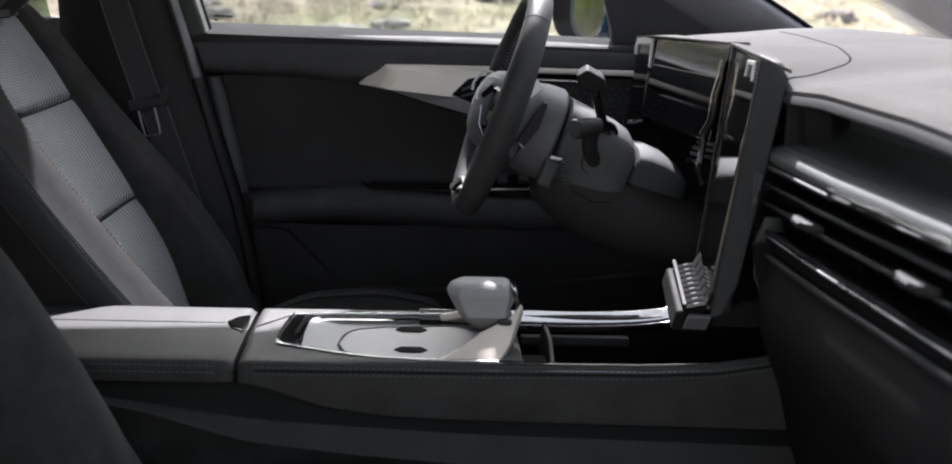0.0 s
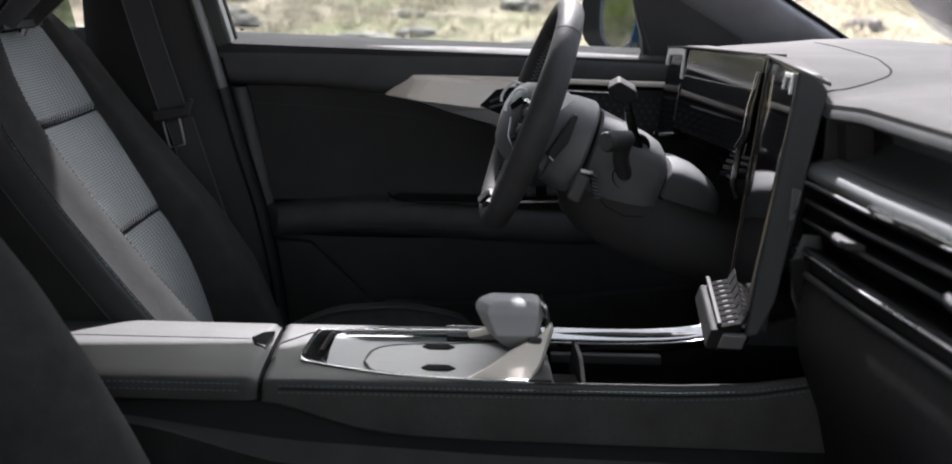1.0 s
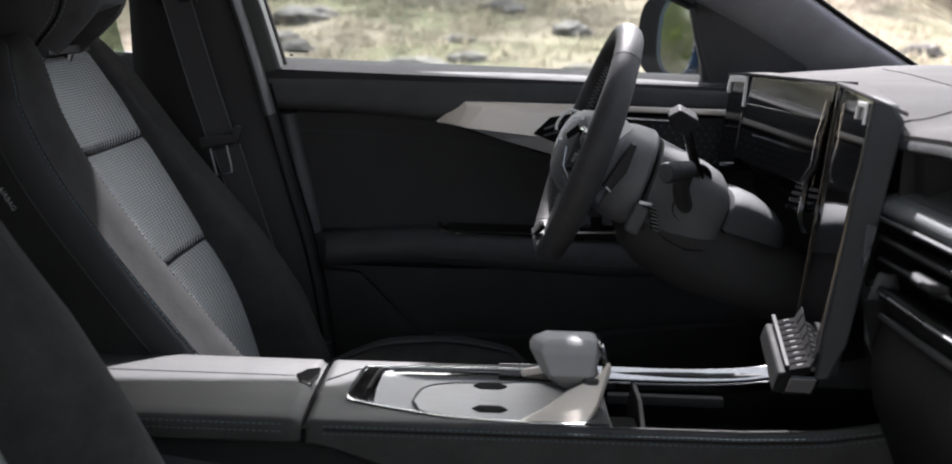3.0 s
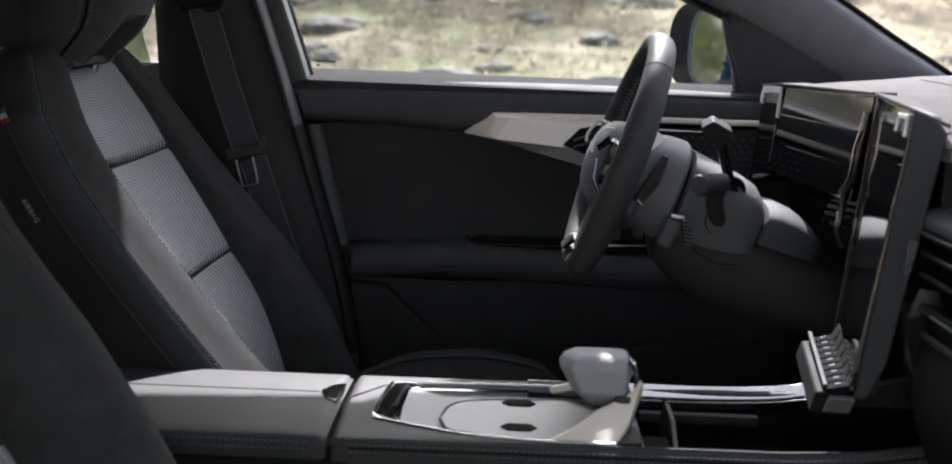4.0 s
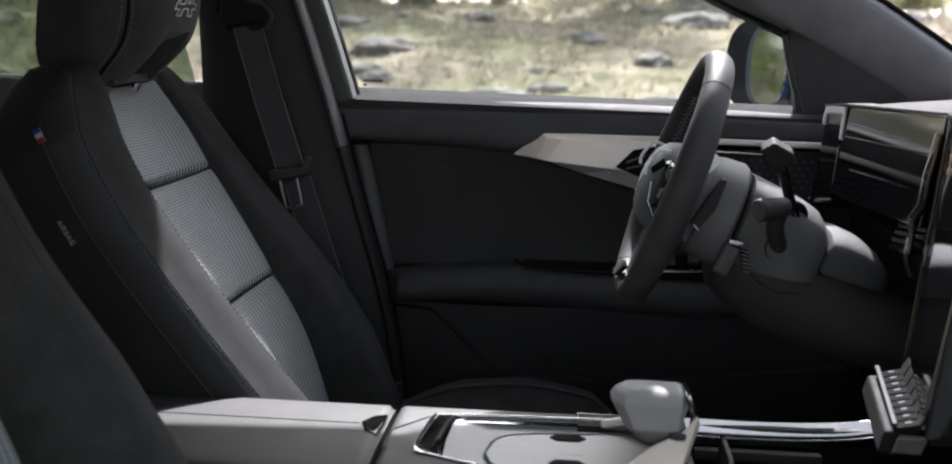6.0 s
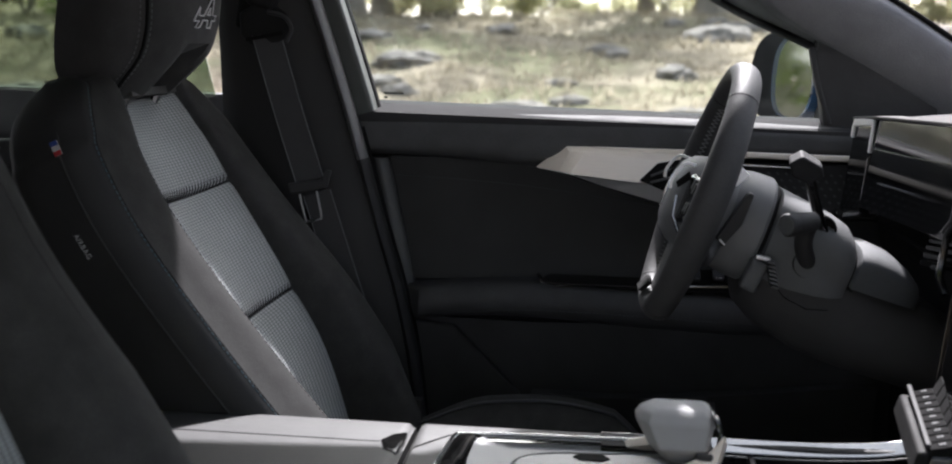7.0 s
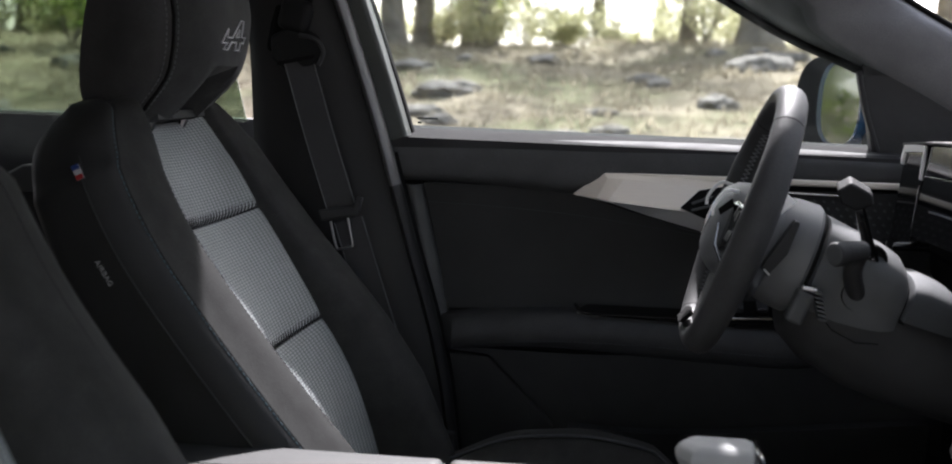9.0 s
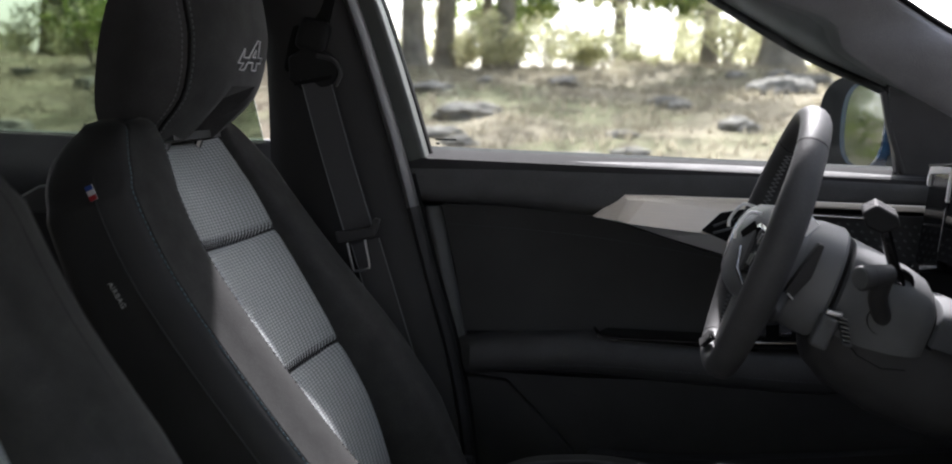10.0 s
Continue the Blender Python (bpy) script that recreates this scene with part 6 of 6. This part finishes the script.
def build_toggles():
    tg = thing("switch_bar", "row of metal-tipped toggle switches under the centre screen", "switches", (0.83, 0.02, 0.86))
    a, b = Vector((0.806, -0.058, 0.866)), Vector((0.824, 0.100, 0.882))
    d = (b - a).normalized()
    nrm = Vector((-d.y, d.x, 0)).normalized()
    if nrm.x > 0:
        nrm = -nrm
    up = Vector((0, 0, 1))
    part("bar_body", slab([a - up * 0.014, b - up * 0.014, b + up * 0.008 - nrm * 0.008, a + up * 0.008 - nrm * 0.008], -nrm * 0.034, 0.004, 3), GLOSS, tg, "glossy black bar")
    part("wrist_pad", slab([a + nrm * 0.010 - up * 0.012 - d * 0.002, b + nrm * 0.010 - up * 0.010, b + nrm * 0.004 + up * 0.010, a + nrm * 0.004 + up * 0.012 - d * 0.002], -nrm * 0.014, 0.004, 3), GLOVE, tg, "black padded front")
    n = 9
    for k in range(n):
        p = a.lerp(b, (k + 0.5) / n) + up * 0.014 - nrm * 0.010
        w = d * 0.0072
        key = part("toggle", slab([p - w + nrm * 0.004, p + w + nrm * 0.004, p + w - nrm * 0.020 + up * 0.006, p - w - nrm * 0.020 + up * 0.006], (0, 0, -0.010), 0.0014), RUBBER, tg)
        m = d * 0.0014
        part("toggle_mark", slab([p - m - nrm * 0.006 + up * 0.0032, p + m - nrm * 0.006 + up * 0.0032, p + m - nrm * 0.012 + up * 0.0048, p - m - nrm * 0.012 + up * 0.0048], (0, 0, 0.0005), 0), GREYPRINT, key)
    part("toggle_bar", sweep([a + up * 0.018 - nrm * 0.005, b + up * 0.019 - nrm * 0.005], rrect(0.005, 0.004, 0.0012), up), PLASTIC, tg, "dark knurled edge")
    for k in range(6):
        p = a.lerp(b, (k + 0.5) / 6) + up * 0.018 - nrm * 0.034
        part("upper_key", slab([p - d * 0.0115, p + d * 0.0115, p + d * 0.0115 - nrm * 0.008 + up * 0.016, p - d * 0.0115 - nrm * 0.008 + up * 0.016], nrm * 0.006, 0.0016), GLOVE, tg)


build_cluster()
build_screen()
build_toggles()


# ---- steering wheel and column ----
WC = Vector((0.6115, 0.362, 1.072))
WU = Vector((0.317, 0, 0.9484))
WN = Vector((-0.9484, 0, 0.317))
WY = Vector((0, 1, 0))


def wp(y, u, n):
    return WC + WY * y + WU * u + WN * n


def build_wheel():
    wheel = thing("steering_wheel", "black leather three-spoke steering wheel with cross-stitched rim", "steering wheel", tuple(WC))
    R = 0.1615

    def rim_centre(a):
        y, u = R * math.sin(a), R * math.cos(a)
        if u < -0.148:
            u = -0.148 + (u + 0.148) * 0.35
        return y, u

    def rim_arc(a0, a1, n, k=1.0):
        rings = []
        for i in range(n + 1):
            a = a0 + (a1 - a0) * i / n
            y, u = rim_centre(a)
            out = Vector((0, math.sin(a), math.cos(a)))
            thick = (0.0168 + 0.0018 * math.exp(-((abs(math.sin(a)) - 1) / 0.15) ** 2)) * k
            rings.append([wp(y + out.y * (thick * 0.92) * math.cos(b), u + out.z * (thick * 0.92) * math.cos(b), thick * 1.12 * math.sin(b)) for b in [2 * math.pi * j / 16 for j in range(16)]])
        return rings
    d = radians(38)
    part("rim_top", loft(rim_arc(-d, d, 24)), LEATHER, wheel, "smooth black leather upper rim")
    for sg in (-1, 1):
        part("rim_grip", loft(rim_arc(sg * (d + 0.012), sg * radians(150), 36)), LEATHER, wheel, "black leather rim grip")
        part("rim_joint", loft(rim_arc(sg * d, sg * (d + 0.012), 2, 0.97)), RUBBER, wheel)
    part("rim_bottom", loft(rim_arc(radians(150.5), radians(209.5), 20)), LEATHER, wheel)
    # crossed stitches on the inner side of the rim
    for sg in (-1, 1):
        bm = bmesh.new()
        k = 0
        a = d + 0.05
        while a < radians(146):
            pts = []
            for f, w in ((0, -1), (1, 1)):
                aa = a + f * 0.024
                y, u = rim_centre(aa)
                o = 0.0163 + 0.0018 * math.exp(-((abs(math.sin(aa)) - 1) / 0.15) ** 2)
                w2 = w if k % 2 == 0 else -w
                pts.append(wp(sg * (y - math.sin(aa) * o), u - math.cos(aa) * o, w2 * 0.0042))
            sweep(pts, oval(0.0008, 0.0008, 5), WN, bm=bm)
            a += 0.024
            k += 1
        part("rim_stitching", bm, GREYPRINT, wheel, "grey crossed stitches")
    # hub cover, spokes
    hub = []
    for n, s in ((0.037, 0.30), (0.035, 0.52), (0.029, 0.72), (0.017, 0.88), (-0.002, 0.97), (-0.022, 1.0), (-0.04, 0.92)):
        hub.append([wp(0.080 * s * math.copysign(abs(math.cos(a)) ** 0.75, math.cos(a)), -0.012 + 0.064 * s * math.copysign(abs(math.sin(a)) ** 0.75, math.sin(a)), n) for a in [2 * math.pi * i / 28 for i in range(28)]])
    cover = part("hub_cover", loft(hub), HUB, wheel, "satin grey padded hub cover")
    part("hub_mark", loft([[wp(0.014 * math.cos(a), -0.010 + 0.022 * math.sin(a), n) for a in [2 * math.pi * i / 4 for i in range(4)]] for n in (0.0360, 0.0390)]), CHROME, cover, "plain polished diamond mark")
    for sg in (-1, 1):
        spoke = part("spoke", slab([wp(sg * 0.062, 0.028, 0.004), wp(sg * 0.150, 0.022, -0.010), wp(sg * 0.152, -0.022, -0.010), wp(sg * 0.062, -0.040, 0.004)], WN * 0.018, 0.006, 3), GLOSS, wheel, "glossy black spoke")
        part("spoke_trim", sweep(spl([wp(sg * 0.050, 0.036, 0.020), wp(sg * 0.062, 0.033, 0.034), wp(sg * 0.066, 0.012, 0.042), wp(sg * 0.066, 0.000, 0.040)], 12), rrect(0.004, 0.003, 0.001), (0, 1, 0)), BRIGHT, spoke, "bright hooked spoke trim")
        part("spoke_slot", slab([wp(sg * 0.068, 0.028, 0.026), wp(sg * 0.068, 0.010, 0.037), wp(sg * 0.068, 0.004, 0.032), wp(sg * 0.068, 0.020, 0.020)], WY * (sg * 0.004), 0.001), RUBBER, spoke)
        part("spoke_trim", sweep([wp(sg * 0.070, -0.006, 0.030), wp(sg * 0.085, -0.030, 0.026), wp(sg * 0.10, -0.044, 0.014)], rrect(0.004, 0.004, 0.0012), WN), CHROME, spoke)
        for yy, uu in ((0.094, 0.016), (0.118, 0.013), (0.094, -0.014), (0.118, -0.012)):
            part("spoke_button", block(tuple(wp(sg * yy, uu, 0.016)), (0.006, 0.016, 0.014), 0.002, (0, 23.6, 0)), PLASTIC, spoke)
    low = part("lower_spoke", slab([wp(-0.045, -0.05, -0.012), wp(0.045, -0.05, -0.012), wp(0.036, -0.148, -0.010), wp(-0.036, -0.148, -0.010)], WN * 0.018, 0.006, 3), PLASTIC, wheel, "black lower spoke")
    part("lower_insert", slab([wp(-0.026, -0.126, 0.012), wp(0.026, -0.126, 0.012), wp(0.021, -0.142, 0.020), wp(-0.021, -0.142, 0.020)], WN * 0.006, 0.001), RUBBER, low, "black inset at the foot of the lower spoke")
    # back housing and shift paddles
    rings = []
    for n, a, b in ((-0.020, 0.060, 0.056), (-0.035, 0.070, 0.062), (-0.060, 0.080, 0.068), (-0.083, 0.083, 0.069), (-0.087, 0.080, 0.066)):
        rings.append([wp(a * math.copysign(abs(math.cos(k)) ** 0.8, math.cos(k)), -0.016 + b * math.copysign(abs(math.sin(k)) ** 0.8, math.sin(k)), n) for k in [2 * math.pi * i / 28 for i in range(28)]])
    part("back_housing", loft(rings), HUB, wheel, "satin grey housing behind the hub")
    part("housing_trim", slab([wp(-0.078, 0.056, -0.030), wp(-0.078, 0.049, -0.043), wp(-0.080, 0.026, -0.029), wp(-0.080, 0.030, -0.022)], WY * -0.003, 0.001), BRIGHT, wheel, "bright trim on the housing")
    for sg in (-1, 1):
        pad = [wp(sg * 0.088, 0.030, -0.056), wp(sg * 0.088, 0.030, -0.049), wp(sg * 0.089, -0.006, -0.040), wp(sg * 0.088, -0.036, -0.033), wp(sg * 0.086, -0.044, -0.044), wp(sg * 0.088, -0.010, -0.056)]
        paddle = part("shift_paddle", slab(pad, WY * (-sg * 0.020), 0.003), PLASTIC, wheel, "glossy black shift paddle")
        part("paddle_mark", sweep([wp(sg * 0.0895, -0.036, -0.037), wp(sg * 0.0885, -0.040, -0.045)], rrect(0.002, 0.002, 0.0006), WY), BRIGHT, paddle, "bright paddle tip")
        arm = [wp(sg * 0.06, -0.036, -0.035), wp(sg * 0.13, -0.060, -0.02), wp(sg * 0.146, -0.050, -0.012)]
        part("rear_spoke", sweep(spl(arm, 8), rrect(0.016, 0.022, 0.005), WN), PLASTIC, wheel)


def build_column():
    col = thing("steering_column", "dark grey steering column shroud with two stalks", "steering column", tuple(wp(0, -0.02, -0.2)))

    def ring(s, top, bottom, wide, n=28, p=0.75):
        c = (top + bottom) / 2
        h = (top - bottom) / 2
        return [wp(wide * math.copysign(abs(math.cos(k)) ** p, math.cos(k)), c + h * math.copysign(abs(math.sin(k)) ** p, math.sin(k)), -s) for k in [2 * math.pi * i / n for i in range(n)]]

    def arch(s, top, mid, foot, wide, p=0.7, n=20):
        """A section with straight flanks from mid to foot and a round crown up to top."""
        crown = [(wide * math.copysign(abs(math.cos(k)) ** p, math.cos(k)), mid + (top - mid) * abs(math.sin(k)) ** p) for k in [math.pi * i / n for i in range(n + 1)]]
        return [wp(y, u, -s) for y, u in crown] + [wp(-wide * 0.985, foot, -s), wp(wide * 0.985, foot, -s)]
    part("ring_gap", loft([ring(0.084, 0.044, -0.080, 0.078), ring(0.099, 0.044, -0.085, 0.078)]), RUBBER, col)
    part("shroud", loft([arch(0.092, 0.040, -0.012, -0.058, 0.080), arch(0.095, 0.045, -0.010, -0.062, 0.085), arch(0.115, 0.0425, -0.012, -0.064, 0.088), arch(0.136, 0.040, -0.014, -0.064, 0.090), arch(0.168, 0.036, -0.016, -0.060, 0.092), arch(0.186, 0.031, -0.018, -0.056, 0.0925), arch(0.196, 0.022, -0.020, -0.052, 0.091), arch(0.201, 0.012, -0.022, -0.050, 0.088)]), SHROUD, col, "dark grey upper shroud")
    part("cover_gap", loft([arch(0.196, 0.010, -0.022, -0.05, 0.084), arch(0.210, 0.010, -0.022, -0.05, 0.084)]), RUBBER, col)
    part("boot", loft([arch(0.2035, 0.008, -0.016, -0.034, 0.088), arch(0.207, 0.0145, -0.014, -0.036, 0.0915), arch(0.225, 0.018, -0.012, -0.035, 0.093), arch(0.25, 0.016, -0.014, -0.034, 0.092), arch(0.272, 0.008, -0.016, -0.033, 0.089), arch(0.285, -0.002, -0.018, -0.033, 0.084), arch(0.291, -0.014, -0.022, -0.034, 0.074)]), DASHDARK, col, "soft dark grey column boot")
    # lower cover hanging under the column
    part("lower_cover", loft([ring(0.084, 0.010, -0.098, 0.070), ring(0.092, 0.016, -0.112, 0.080), ring(0.12, 0.014, -0.128, 0.085), ring(0.18, 0.004, -0.142, 0.0875), ring(0.24, -0.008, -0.144, 0.0885), ring(0.30, -0.020, -0.140, 0.089), ring(0.40, -0.045, -0.130, 0.092)], ), PLASTIC, col, "black lower column cover")
    part("cover_seam", sweep([wp(-0.0895, -0.060, -0.112), wp(-0.092, -0.074, -0.135), wp(-0.0925, -0.078, -0.165), wp(-0.092, -0.070, -0.19)], oval(0.0007, 0.0007, 5), WN), RUBBER, col)
    # wiper stalk: an arm out of a round socket, bent towards the seat, with a round end
    base, knee, elbow, tip = Vector((0.7430, 0.280, 1.0010)), Vector((0.7327, 0.258, 1.0285)), Vector((0.7330, 0.234, 1.0575)), Vector((0.7045, 0.212, 1.0555))
    part("stalk_socket", loft([[base + Vector((0, s, 0)) + (WU * math.cos(k) * 0.95 - WN * math.sin(k) * 0.95) * r for k in [2 * math.pi * i / 20 for i in range(20)]] for s, r in ((0.010, 0.021), (-0.006, 0.021), (-0.008, 0.019), (-0.004, 0.016))]), RUBBER, col)
    stalk = part("stalk", sweep(spl([base + Vector((0.004, 0.012, -0.006)), base, knee, elbow.lerp(knee, 0.25), elbow], 14), oval(0.0105, 0.0115, 14), (1, 0, 0), scale=[1.2, 1.15, 1.1, 1.02, 0.98, 0.95, 0.95, 0.95, 0.97, 1.0, 1.03, 1.05, 1.05, 1.0]), PLASTIC, col, "black stalk")
    ax = (tip - elbow).normalized()
    t1 = ax.cross(Vector((0, 0, 1))).normalized()
    t2 = ax.cross(t1)

    def around(at, r, n=20):
        return [elbow + ax * at + (t1 * math.cos(k) + t2 * math.sin(k)) * r for k in [2 * math.pi * i / n for i in range(n)]]
    full = (tip - elbow).length
    knob = part("stalk_end", loft([around(-0.010, 0.0085), around(-0.008, 0.0115), around(0.006, 0.0125), around(full - 0.016, 0.0135), around(full - 0.015, 0.0128), around(full - 0.013, 0.0128), around(full - 0.012, 0.0140), around(full - 0.002, 0.0140), around(full, 0.0125)]), PLASTIC, stalk, "round ribbed stalk end")
    part("end_cap", loft([around(full - 0.0005, 0.0118), around(full + 0.0008, 0.0114)]), SHROUD, knob)
    # selector stalk with a faceted head
    foot, mid, top = Vector((0.7605, 0.290, 1.0400)), Vector((0.7464, 0.274, 1.0754)), Vector((0.7370, 0.268, 1.1040))
    part("selector_socket", loft([[foot + Vector((-0.001, s, 0.002)) + (WU * math.cos(k) - WN * math.sin(k)) * r for k in [2 * math.pi * i / 18 for i in range(18)]] for s, r in ((0.010, 0.0175), (-0.004, 0.0175), (-0.006, 0.015), (-0.002, 0.013))]), RUBBER, col)
    sel = part("selector_stalk", sweep([foot, mid, top], rrect(0.017, 0.013, 0.004), (1, 0, 0), scale=[1.1, 1, 0.95]), GLOSS, col, "glossy black selector stalk")
    head = [(0.7085, 1.1242), (0.7238, 1.1335), (0.7475, 1.1212), (0.7510, 1.1095), (0.7317, 1.1005), (0.7130, 1.1085)]
    part("selector_head", slab([(x, 0.250, z) for x, z in head], (0.003, 0.034, 0.006), 0.0035, 3), GLOVE, sel, "black faceted selector head")
    # thumb roller pod
    pod = Vector((0.6835, 0.262, 0.9905))
    body = part("roller_pod", block(tuple(pod + Vector((-0.007, 0.002, -0.004))), (0.021, 0.026, 0.040), 0.006, (0, 22, 0), 3), SHROUD, col, "dark grey roller pod")
    rib = bmesh.new()
    for k in range(7):
        block(tuple(pod + Vector((0.012 + 0.001 * k, -0.004, 0.014 - 0.005 * k))), (0.010, 0.020, 0.0028), 0.0008, (0, 12, 0), bm=rib)
    part("roller_ribs", rib, SHROUD, body, "ribbed roller")
    part("roller_cap", block(tuple(pod + Vector((0.003, 0.0, 0.018))), (0.018, 0.020, 0.006), 0.002, (0, 10, 0)), STEEL, body)


build_wheel()
build_column()
# pedal in the footwell
pedal = thing("pedal", "dark pedal pad in the driver's footwell", "pedal", (1.0, 0.36, 0.55))
part("pedal_pad", block((1.02, 0.34, 0.60), (0.02, 0.09, 0.05), 0.006, (0, -35, 0)), STEEL, pedal)
part("pedal_arm", tube([(1.035, 0.34, 0.61), (1.09, 0.34, 0.75)], 0.008), PLASTIC, pedal)
